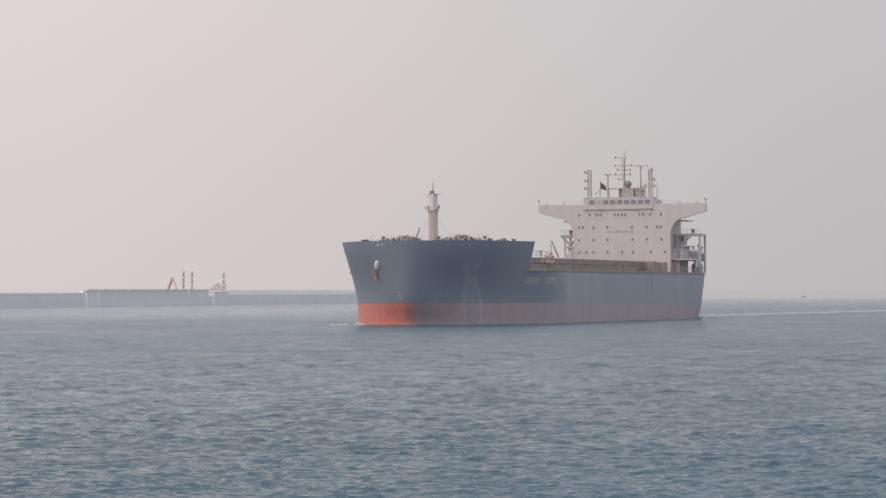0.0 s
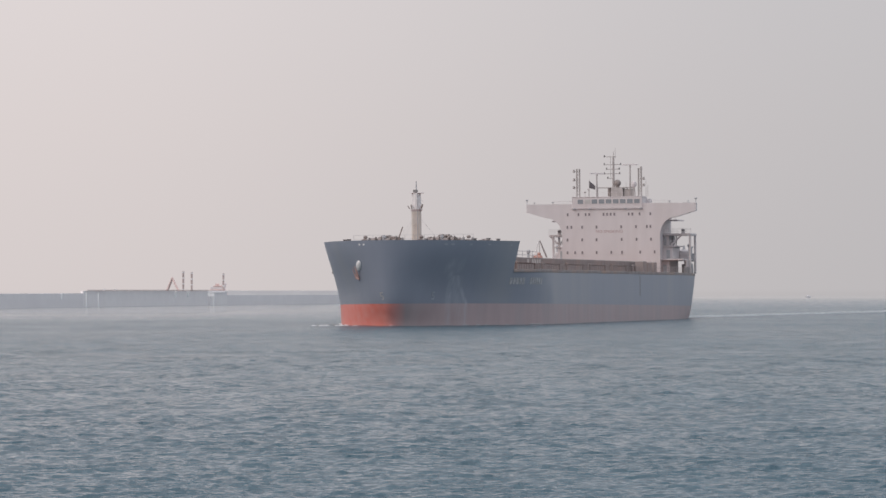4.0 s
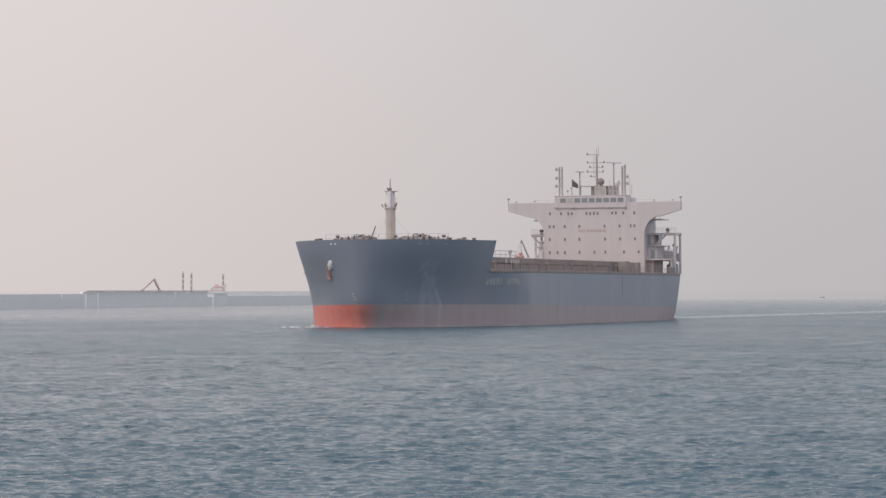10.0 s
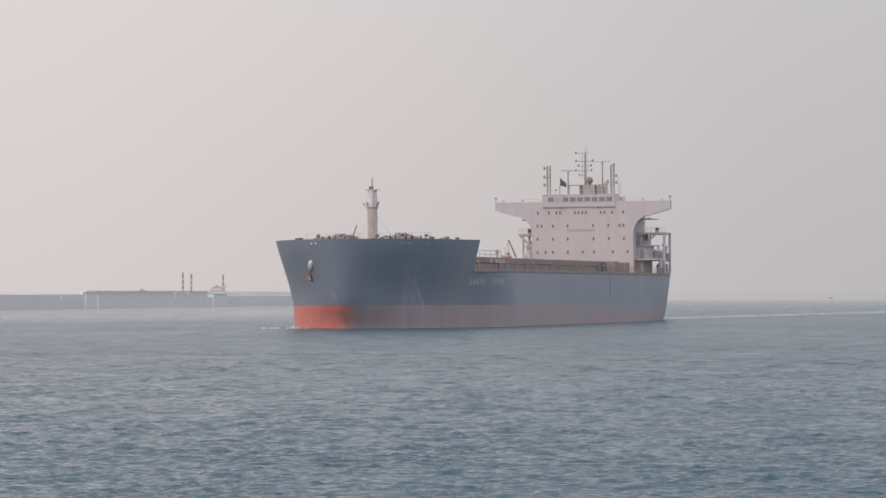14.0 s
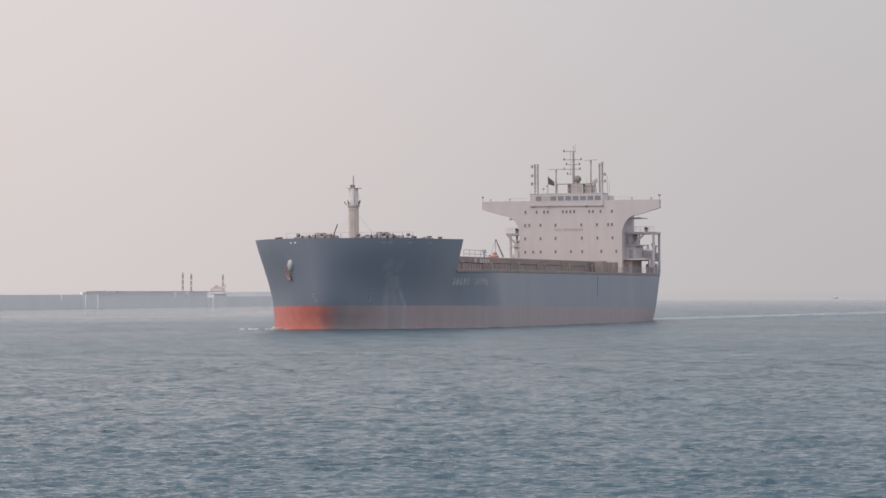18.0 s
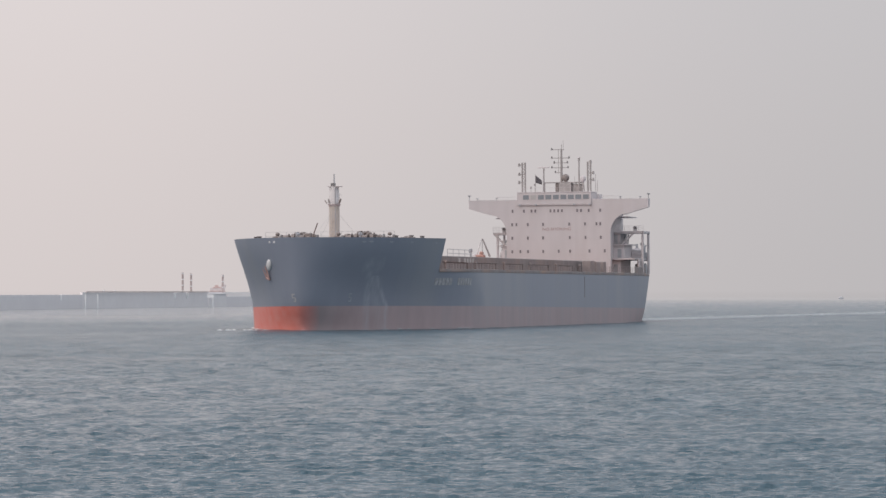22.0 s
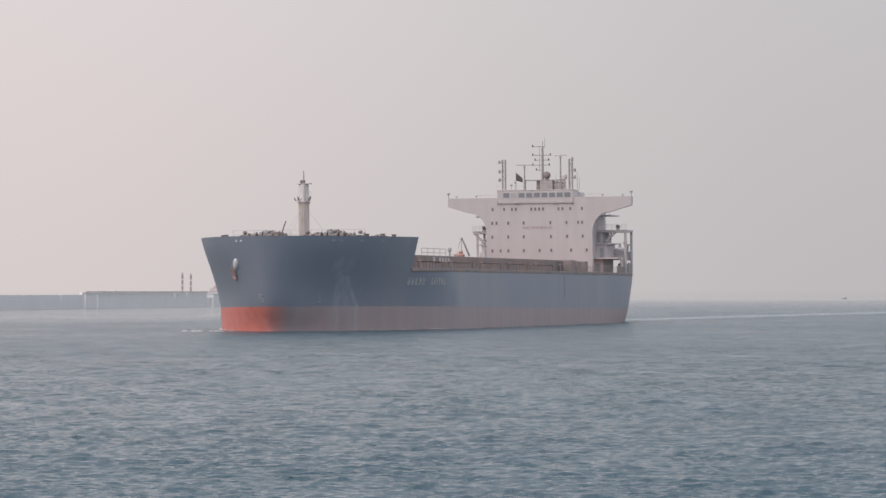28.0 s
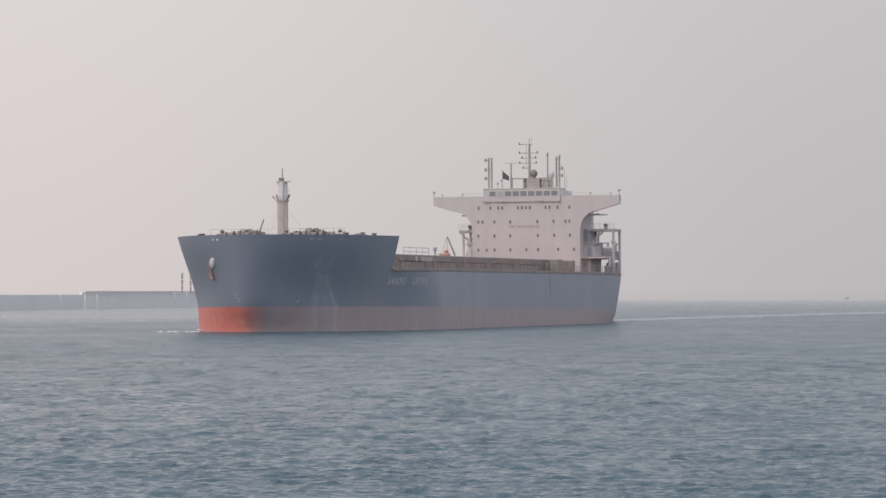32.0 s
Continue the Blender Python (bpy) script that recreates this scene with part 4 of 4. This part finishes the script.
rod(bm, (5.5, -14.8, 13.9), (5.5, -14.8, 16.5), 0.05, 0.05)
part("luffing_wire", bm, M_DARK, ship)
bm = B()
box(bm, 5.4, 5.8, -17.4, -17.05, Z_DECK, 13.9, 0.06)
box(bm, 5.2, 6.0, -17.6, -16.9, 13.8, 14.6, 0.15)
part("store_davit", bm, M_GREY, ship, "pale grey davit base at the deck edge")

# ------------------------------------------------------------------ monkey island
RZ = 26.15
def lattice(name, x, y, top, w=0.42, lamps=()):
    bm = B()
    for sx in (-w, w):
        rod(bm, (x, y + sx, RZ), (x, y + sx, top), 0.16, n=6)
    k = RZ + 0.5
    while k < top:
        rod(bm, (x, y - w, k), (x, y + w, k), 0.05, n=5)
        rod(bm, (x, y - w, k), (x, y + w, min(top, k + 0.7)), 0.04, n=5)
        k += 0.7
    part(name, bm, M_MAST, ship, "beige-grey lattice signal mast")
    for z, dy in lamps:
        bm = B()
        rod(bm, (x, y, z), (x, y + dy, z), 0.06, n=6)
        rod(bm, (x, y + dy, z - 0.3), (x, y + dy, z + 0.35), 0.28, 0.2, 10)
        part("signal_lamp", bm, M_MAST, ship)


lattice("signal_mast", -1.0, -7.4, 32.3, 0.32, lamps=((28.2, -0.95), (29.9, -0.95), (31.8, -0.95)))
lattice("signal_mast", -1.0, 6.35, 32.3, 0.32, lamps=((28.6, 0.85), (30.0, 0.85), (32.3, 0.3)))
bm = B()
rod(bm, (-5.7, -0.42, RZ), (-5.7, -0.42, 34.9), 0.3, 0.2, 10)
rod(bm, (-5.7, -0.42, 34.9), (-5.7, -0.42, 36.2), 0.08, 0.05)
rod(bm, (-5.7, -0.02, 34.7), (-5.7, -0.02, 36.9), 0.04, 0.03)
rod(bm, (-5.7, -1.05, 30.0), (-5.7, -1.05, 35.2), 0.05, 0.04, 6)
rmast = part("radar_mast", bm, M_MAST, ship, "beige-grey steel radar mast, toned for haze", True)
for z, a, b in ((35.05, -2.45, 0.2), (33.3, -2.45, 1.2), (32.3, -1.95, 0.85), (31.3, -2.45, 0.95), (30.3, -1.7, -0.3)):
    bm = B()
    rod(bm, (-5.7, a, z), (-5.7, b, z), 0.07, n=6)
    part("yardarm", bm, M_MAST, rmast)
    for y in ((a,) if b < 0.8 else (a, b)):
        bm = B()
        rod(bm, (-5.7, y, z - 0.12), (-5.7, y, z + 0.36), 0.17, 0.13, 10)
        part("mast_light", bm, M_DARK, rmast)
bm = B()
box(bm, -6.8, -4.8, -4.15, 4.1, 28.12, 28.3)
part("radar_platform", bm, M_MAST, ship)
for y, w in ((-4.0, 0.1), (2.6, 0.08), (3.3, 0.08), (4.0, 0.1)):
    bm = B()
    rod(bm, (-5.8, y, RZ), (-5.8, y, 28.2), w)
    part("platform_leg", bm, M_MAST, ship)
bm = B()
box(bm, -7, -4.6, -0.85, 1.85, RZ, 28.1, 0.1)
part("roof_locker", bm, M_MAST, ship)
bm = B()
box(bm, -6.6, -5.2, 1.9, 3.9, RZ, 27.9, 0.08)
part("roof_locker", bm, M_MAST, ship)
bm = B()
box(bm, -6.2, -5.0, -1.6, -1.0, RZ, 28.1, 0.1)
part("roof_locker", bm, M_BROWN, ship)
bm = B()
ball(bm, (-5.2, 0.55, 29.2), 0.78, 1.0, 14)
rod(bm, (-5.2, 0.55, 28.3), (-5.2, 0.55, 28.8), 0.4, 0.5)
part("radome", bm, M_BROWN, ship, "dull brown-grey antenna dome", True)
bm = B()
ball(bm, (-4.0, 4.45, 28.85), 0.62, 1.2, 14)
part("radome", bm, M_WHITE, ship, "white antenna dome", True)
bm = B()
rod(bm, (-4.0, 4.2, RZ), (-4.0, 4.4, 28.3), 0.14)
rod(bm, (-4.0, 4.75, RZ), (-4.0, 4.5, 28.3), 0.14)
part("radome_post", bm, M_MAST, ship)
scanners = []
for y, top in ((-3.95, 31.3), (3.5, 33.15)):
    bm = B()
    rod(bm, (-4.6, y, RZ), (-4.6, y, top - 0.35), 0.2, 0.13)
    rod(bm, (-4.6, y, top - 0.5), (-4.6, y, top - 0.1), 0.22, 0.18)
    part("scanner_post", bm, M_MAST, ship)
    bm = B()
    box(bm, -0.12, 0.12, -1.75, 1.75, -0.08, 0.18, 0.05)
    rod(bm, (0, 0, -0.25), (0, 0, 0), 0.12)
    o = part("radar_scanner", bm, M_WHITE, ship, "turning white radar scanner bar")
    scanners.append((o, (-4.6, y, top)))
bm = B()
rod(bm, (-2.5, -5.25, RZ), (-2.5, -5.25, 29.9), 0.05)
part("flag_staff", bm, M_MAST, ship)
bm = B()
grid_mesh(bm, [[(-2.5 + 0.1 * math.sin(i * 1.1), -5.25 + 0.23 * i, 29.75 - 0.20 * i * (1 if r == 0 else 1.0) - r * (1.6 - 0.13 * i) / 3)
                for i in range(7)] for r in range(4)])
o = part("flag", bm, M_FLAG, ship, "dark drooping flag", True)
o.modifiers.new("thickness", "SOLIDIFY").thickness = 0.03
for y, h in ((-6.0, 1.0), (-5.2, 1.6), (3.2, 3.2), (6.1, 2.4), (8.0, 2.4), (7.6, 3.6)):
    bm = B()
    rod(bm, (-1.5, y, RZ), (-1.5, y, RZ + h), 0.05, 0.03, 6)
    if h < 1.8:
        ball(bm, (-1.5, y, RZ + h), 0.25, 1.0, 8)
    part("whip_antenna", bm, M_MAST, ship)
bm = B()
for k in range(12):
    rod(bm, (0.1, -8.5 + k * 1.4, RZ), (0.1, -8.5 + k * 1.4, RZ + 0.9), 0.02, n=5)
rod(bm, (0.1, -8.5, RZ + 0.9), (0.1, 6.9, RZ + 0.9), 0.02, n=5)
part("roof_railing", bm, M_WHITE, ship)


# ------------------------------------------------------------------ breakwater
def on_line(pts, u):
    """A place u metres along a run of plan points, and its direction."""
    for a, b in zip(pts, pts[1:]):
        a, b = Vector(a), Vector(b)
        d = (b - a).length
        if u <= d or b == Vector(pts[-1]):
            return a + (b - a) * (u / d), (b - a).normalized()
        u -= d


def wall_run(name, label, pts, top, thick, block, mat):
    w = thing(name, label, "breakwater")
    tagged(w, kind="structure")
    total = sum((Vector(b) - Vector(a)).length for a, b in zip(pts, pts[1:]))
    n = round(total / block)
    block = total / n
    shared = B()
    box(shared, 0.005, block - 0.005, -thick, 0, -1.5, top, 0.012)
    src = None
    for i in range(n):
        p, d = on_line(pts, (i + 0.5) * block)
        m = Matrix.Translation((p.x - d.x * block / 2, p.y - d.y * block / 2, 0)) @ Matrix.Rotation(math.atan2(d.y, d.x), 4, "Z")
        if src is None:
            src = part("concrete_block", shared, mat, w)
            src.matrix_basis = m
        else:
            twin(src, m)
    return w


def plan(px, dist):
    return ((px - 784) / FOCAL * dist, dist)


P_LEFT, P_CAIS, P_END, P_FAR = plan(-60, 1329), plan(147, 1507), plan(399, 1713), plan(760, 2057)
wall_run("breakwater_outer", "low concrete breakwater of long blocks, whitened for haze", [P_LEFT, P_CAIS], 5.15, -6, 15, M_CONC2)
wall_run("breakwater_middle", "higher concrete caisson breakwater, colour paled for haze", [P_CAIS, P_END], 6.0, -1.0, 10, M_CONC)
wall_run("breakwater_inner", "low concrete breakwater, colour whitened to fade as in haze", [P_END, P_FAR], 4.3, -6, 20, M_CONC2)
far = wall_run("far_shore", "very low far shore line, painted in haze tone", [plan(380, 4280), plan(740, 4300)], 6.1, -20, 60, M_FAR)


def wall_point(px, pts=(P_CAIS, P_END)):
    """Where the line of sight at px crosses the wall's front, on plan."""
    a, b = Vector(pts[0]), Vector(pts[1])
    k = (px - 784) / FOCAL
    u = (k * a.y - a.x) / ((b.x - a.x) - k * (b.y - a.y))
    return a + (b - a) * u


def wall_post(px, z0, z1, w):
    p = wall_point(px)
    bm = B()
    box(bm, p.x - 0.1, p.x + w, p.y - 0.2, p.y + 0.2, z0, z1, 0.05)
    return tagged(mesh_object("fender_post", bm, M_POST), "white painted fender post on the breakwater", "post", "fender posts")


for px, z0, z1 in ((309, 3.6, 5.9), (331, 3.6, 5.9)):
    wall_post(px, z0, z1, 0.75)
# the wall's white posts, moved out of its shade so sun strikes them
for px, dist in ((152.5, 1496), (174, 1514)):
    qx, qy = plan(px, dist)
    bm = B()
    rod(bm, (qx, qy, -1.5), (qx, qy, 5.2), 0.26, 0.22, 10)
    rod(bm, (qx, qy, 5.2), (qx, qy, 5.3), 0.3, n=10)
    tagged(mesh_object("offset_post", bm, M_POST), "slim white breakwater post, moved off the wall into sun", "pile", "marker piles")
# white post and board of the pier head, likewise moved out into sun
qx, qy = plan(378, 1672)
marker = thing("white_marker", "white post and board, moved off the pier head into sun", "marker", m=pose(qx, qy, 0))
bm = B()
rod(bm, (0, 0, -1.5), (0, 0, 4.6), 0.3, 0.26, 10)
part("post", bm, M_POST, marker)
bm = B()
box(bm, -2.4, 0.3, -0.4, -0.28, 3.8, 5.1, 0.03)
part("board", bm, M_POST, marker)
pl = wall_point(108, (P_LEFT, P_CAIS))
bm = B()
box(bm, pl.x - 0.1, pl.x + 0.5, pl.y - 0.4, pl.y + 0.4, 3.0, 5.3, 0.05)
tagged(mesh_object("fender_post", bm, M_POST), "white painted fender post on the breakwater", "post", "fender posts")
# pier head: a paler, taller block that closes the caissons
pa, pb = wall_point(369), wall_point(398)
dv = (pb - pa).normalized()
nv = Vector((dv.y, -dv.x))
bm = B()
for zz0, zz1, grow in ((-1.5, 5.2, 0.35), (5.2, 5.45, 0.6)):
    q = [pa + nv * grow, pb + nv * grow + dv * 2, pb - nv * 3 + dv * 2, pa - nv * 3]
    lo, hi = [bm.verts.new((v.x, v.y, zz0)) for v in q], [bm.verts.new((v.x, v.y, zz1)) for v in q]
    bm.faces.new(lo[::-1])
    bm.faces.new(hi)
    for i in range(4):
        bm.faces.new((lo[i], lo[(i + 1) % 4], hi[(i + 1) % 4], hi[i]))
tagged(mesh_object("pier_head", bm, M_CONC), "concrete block at the end of the breakwater, paled for haze", "pier head", kind="structure")
# rail on top of the caissons
bm = B()
pa, pb = wall_point(149), wall_point(365)
bm = B()
for k in range(40):
    q = pa.lerp(pb, k / 39)
    rod(bm, (q.x + 1, q.y + 1, 5.9), (q.x + 1, q.y + 1, 6.4), 0.06, n=5)
rod(bm, (pa.x + 1, pa.y + 1, 6.35), (pb.x + 1, pb.y + 1, 6.35), 0.12, n=5)
rod(bm, (pa.x + 1, pa.y + 1, 6.1), (pb.x + 1, pb.y + 1, 6.1), 0.08, n=5)
tagged(mesh_object("parapet_railing", bm, M_PILE), "thin rusty railing along the breakwater top", "railing")
for px, h in ((183, 6.5), (203, 6.4)):
    p = wall_point(px)
    bm = B()
    box(bm, p.x - 0.4, p.x + 0.4, p.y + 2, p.y + 3, 5.9, h + 0.4, 0.05)
    tagged(mesh_object("cabinet_box", bm, M_PALE), "small white box on the breakwater", "box")


def spud(px, top, dist=1695):
    """Banded pile of the dredging pontoon behind the wall."""
    x, y = plan(px, dist)
    e = thing("spud_pile", "tall dark steel pile with pale bands behind the breakwater", "pile", "spud piles", pose(x, y, -1))
    bm = B()
    rod(bm, (0, 0, 0), (0, 0, top + 1), 0.42, n=12)
    part("shaft", bm, M_PILE, e, "", True)
    z = top + 0.3
    while z > 7:
        bm = B()
        rod(bm, (0, 0, z), (0, 0, z + 0.5), 0.47, n=12)
        part("band", bm, M_PALE, e)
        z -= 2.4
    return e


spud(324, 14.2)
spud(339, 13.8)
spud(395, 13.4, 1730)

# red and white work boat moored at the wall's end
bx, by = plan(386, 1735)
boat = thing("work_boat", "small white and red work boat behind the breakwater end", "boat", m=pose(bx, by, 0.4))
bm = B()
grid_mesh(bm, [[(x, y * (1.0 if z > 1 else 0.8) * (1 - max(0, (abs(x) - 2.2) / 3) ** 2), z) for x in (-4.0, -3, -2, 0, 2, 3, 4.0)]
               for z, y in ((-0.3, 1.4), (2, 1.6), (4.9, 1.7))])
grid_mesh(bm, [[(x, -y * (1.0 if z > 1 else 0.8) * (1 - max(0, (abs(x) - 2.2) / 3) ** 2), z) for x in (-4.0, -3, -2, 0, 2, 3, 4.0)]
               for z, y in ((-0.3, 1.4), (2, 1.6), (4.9, 1.7))])
grid_mesh(bm, [[(x, s * 1.7 * (1 - max(0, (abs(x) - 2.2) / 3) ** 2), 4.9) for x in (-4.0, -3, -2, 0, 2, 3, 4.0)] for s in (-1, 1)])
part("hull", bm, M_BOAT, boat)
bm = B()
box(bm, -3.2, 3.0, -1.4, 1.4, 4.9, 7.4, 0.15)
box(bm, 1.4, 3.4, -1.0, 1.0, 7.4, 9.0, 0.15)
part("cabin", bm, M_BOAT, boat)
bm = B()
box(bm, -2.0, 2.0, -1.5, 1.5, 7.4, 7.9, 0.1)
part("cabin_roof", bm, M_EXC, boat, "red cabin roof, colour paled for haze")
bm = B()
box(bm, -3.6, 3.2, -1.55, 1.55, 5.9, 6.3, 0.1)
part("rubbing_band", bm, M_EXC, boat)
bm = B()
box(bm, -1.2, 0.4, -1.0, 1.0, 7.9, 8.7, 0.1)
part("wheelhouse", bm, M_EXC, boat)

# excavator arm working behind the wall
ex, ey = plan(290, 1670)
digger = thing("excavator", "red excavator with folding arm behind the breakwater", "excavator", m=pose(ex, ey, 0))
bm = B()
box(bm, -2.5, 2.5, -1.8, 1.8, -1.0, 1.3, 0.1)
box(bm, -1.8, 1.8, -1.5, 1.5, 1.3, 3.6, 0.2)
part("base", bm, M_EXC, digger)
BOOM = 9.9
bm = B()
box(bm, -0.5, 0.5, -0.45, 0.45, 0, 4.5, 0.1)
box(bm, -0.38, 0.38, -0.4, 0.4, 4.4, BOOM + 0.3, 0.1)
boom = part("boom", bm, M_EXC, digger, "red boom, colour paled for haze")
bm = B()
box(bm, -0.34, 0.34, -0.35, 0.35, -0.4, 7.9, 0.08)
box(bm, -0.6, 0.6, -0.5, 0.5, 7.7, 8.7, 0.2)
stick = part("stick", bm, M_EXC, boom)

# small launch far off
launch = thing("launch", "tiny far motor launch with pale hull and grey cabin", "boat")
bm = B()
grid_mesh(bm, [[(x, s * 0.9 * (1 - (abs(x) / 3.0) ** 4) * (0.7 if z < 0.2 else 1), z) for x in (-2.8, -2.3, -1.4, 0, 1.4, 2.3, 2.8)]
               for s, z in ((1, -0.2), (1, 0.7), (-1, 0.7), (-1, -0.2))])
part("hull", bm, M_HAZEBOAT, launch)
bm = B()
box(bm, -0.9, 1.1, -0.7, 0.7, 0.7, 1.8, 0.12)
rod(bm, (0.3, 0, 1.7), (0.3, 0, 2.6), 0.08, 0.05)
part("cabin", bm, M_HAZEBOAT, launch)


# ------------------------------------------------------------------ foam
def ship_pose(x, y, heading):
    return pose(x, y, 0.62, 0.45, 0, -90 - heading)


def foam_strip(name, pts, widths, label, seed, density=0.75, mat=None, size=1.0, thinning=0.0):
    """Broken foam: many small flat flecks scattered along a line, fewer towards its end."""
    r = random.Random(seed)
    verts, faces = [], []
    for leg, ((a, b), (w0, w1)) in enumerate(zip(zip(pts, pts[1:]), zip(widths, widths[1:]))):
        a, b = Vector(a), Vector(b)
        n = max(3, int((b - a).length * density))
        side = Vector((-(b - a).y, (b - a).x)).normalized()
        for i in range(n):
            f = r.random()
            if thinning and r.random() < thinning * (leg + f) / (len(pts) - 1):
                continue
            w = w0 + (w1 - w0) * f
            c = a.lerp(b, f) + side * r.uniform(-w, w) * r.random()
            L, H = r.uniform(0.3, 1.1) * size, r.uniform(0.15, 0.5) * size
            d = (b - a).normalized()
            k = len(verts)
            ring = []
            for j in range(7):
                th = j / 7 * math.tau
                rr = r.uniform(0.7, 1.2)
                q = c + d * (L * math.cos(th) * rr) + side * (H * math.sin(th) * rr)
                ring.append(len(verts))
                verts.append((q.x, q.y, 0.0))
            top = len(verts)
            verts.append((c.x, c.y, r.uniform(0.06, 0.16)))
            for j in range(7):
                faces.append((ring[j], ring[(j + 1) % 7], top))
    me = bpy.data.meshes.new(name)
    me.from_pydata(verts, [], faces)
    me.materials.append(mat or M_FOAM)
    return tagged(new(name, me), label, "foam", kind="stuff")


t1, sx, sy, sh = SHIP_ROWS[-1]
back = Vector((math.sin(radians(sh)), math.cos(radians(sh))))
stern = Vector((sx, sy)) + back * 20
side = Vector((back.y, -back.x))
wake_pts = [stern + side * 6, stern + back * 150 + side * 10, stern + back * 400 + side * 20, stern + back * 700 + side * 45]
wake = foam_strip("wake_foam", wake_pts, (6, 8, 11, 14), "pale broken foam of the ship's wake", 4, 11.0, M_WAKE, 0.6, 0.95)
wake.location.z = WATER_Z + 0.05
stern_foam = foam_strip("stern_foam", [stern + side * 6, stern + back * 60 + side * 7.5, stern + back * 170 + side * 10.5], (5, 6, 4), "white churned foam close behind the stern", 5, 7.0, M_WAKE, 0.45)
stern_foam.location.z = WATER_Z + 0.07
bow_foam = foam_strip("bow_foam", [(198.6, 0.5), (194.0, -4.5), (186, -10), (172, -15.6)], (0.4, 0.6, 0.6, 0.5), "thin white foam at the bow waterline", 6, 8)
bow_foam2 = foam_strip("bow_foam", [(198.0, 1), (190, 7.8), (180, 13), (160, 18.4)], (0.4, 0.6, 0.6, 0.5), "thin white foam at the bow waterline", 8, 0.8, M_WAKE)
bow_wave = foam_strip("bow_foam", [(202, -5), (204.5, -9.5), (205.5, -12.5)], (0.5, 0.7, 0.6), "curling white foam thrown from the bow", 9, 1.6, M_FOAM, 0.75)


# ------------------------------------------------------------------ movement
def motions():
    walk(ship, [(t, ship_pose(x, y, h)) for t, x, y, h in SHIP_ROWS])
    for ob in (bow_foam, bow_foam2, bow_wave):
        walk(ob, [(t, pose(x, y, WATER_Z + 0.05, 0, 0, -90 - h)) for t, x, y, h in SHIP_ROWS])
    walk(sea, [(0, pose(0, 0, WATER_Z)), (16, pose(-1, -11, WATER_Z)), (32, pose(-2, -22, WATER_Z))])
    for (o, place), phase in zip(scanners, (252, 216)):
        walk(o, [(k * 0.5, pose(*place, 0, 0, phase - 72 * k)) for k in range(65)])
    base = Matrix.Translation((0, 0, 2.9))
    # time, slewing angle, boom and stick angles from the upright
    arm = ((0, 47.5, 33.4, 150), (3, 47.5, 33.4, 147), (6, 47.5, 33.4, 134), (6.5, 54, 33.4, 137), (7, 62, 33.4, 139), (7.5, 73, 33.4, 135),
           (8, 83, 33.4, 130), (8.5, 97, 33.4, 124), (9, 107, 33.4, 122), (10, 132, 33.4, 124), (11, 144, 45.8, 122), (12, 168, 52, 130),
           (13, 178, 64, 134), (14, 180, 65, 134), (17, 180, 88, 140), (20, 180, 90, 140), (32, 180, 90, 140))
    walk(boom, [(t, base @ Matrix.Rotation(radians(-a), 4, "Z") @ Matrix.Rotation(radians(b), 4, "Y")) for t, a, b, s in arm])
    walk(stick, [(t, Matrix.Translation((0, 0, BOOM)) @ Matrix.Rotation(radians(s - b), 4, "Y")) for t, a, b, s in arm])
    lx = ((0, 1421), (4, 1430), (8, 1448), (12, 1463), (16, 1475), (20, 1484), (24, 1493), (28, 1496), (32, 1500))
    walk(launch, [(t, pose(*plan(px, 3800), WATER_Z, 0, 0, 200)) for t, px in lx])


motions()
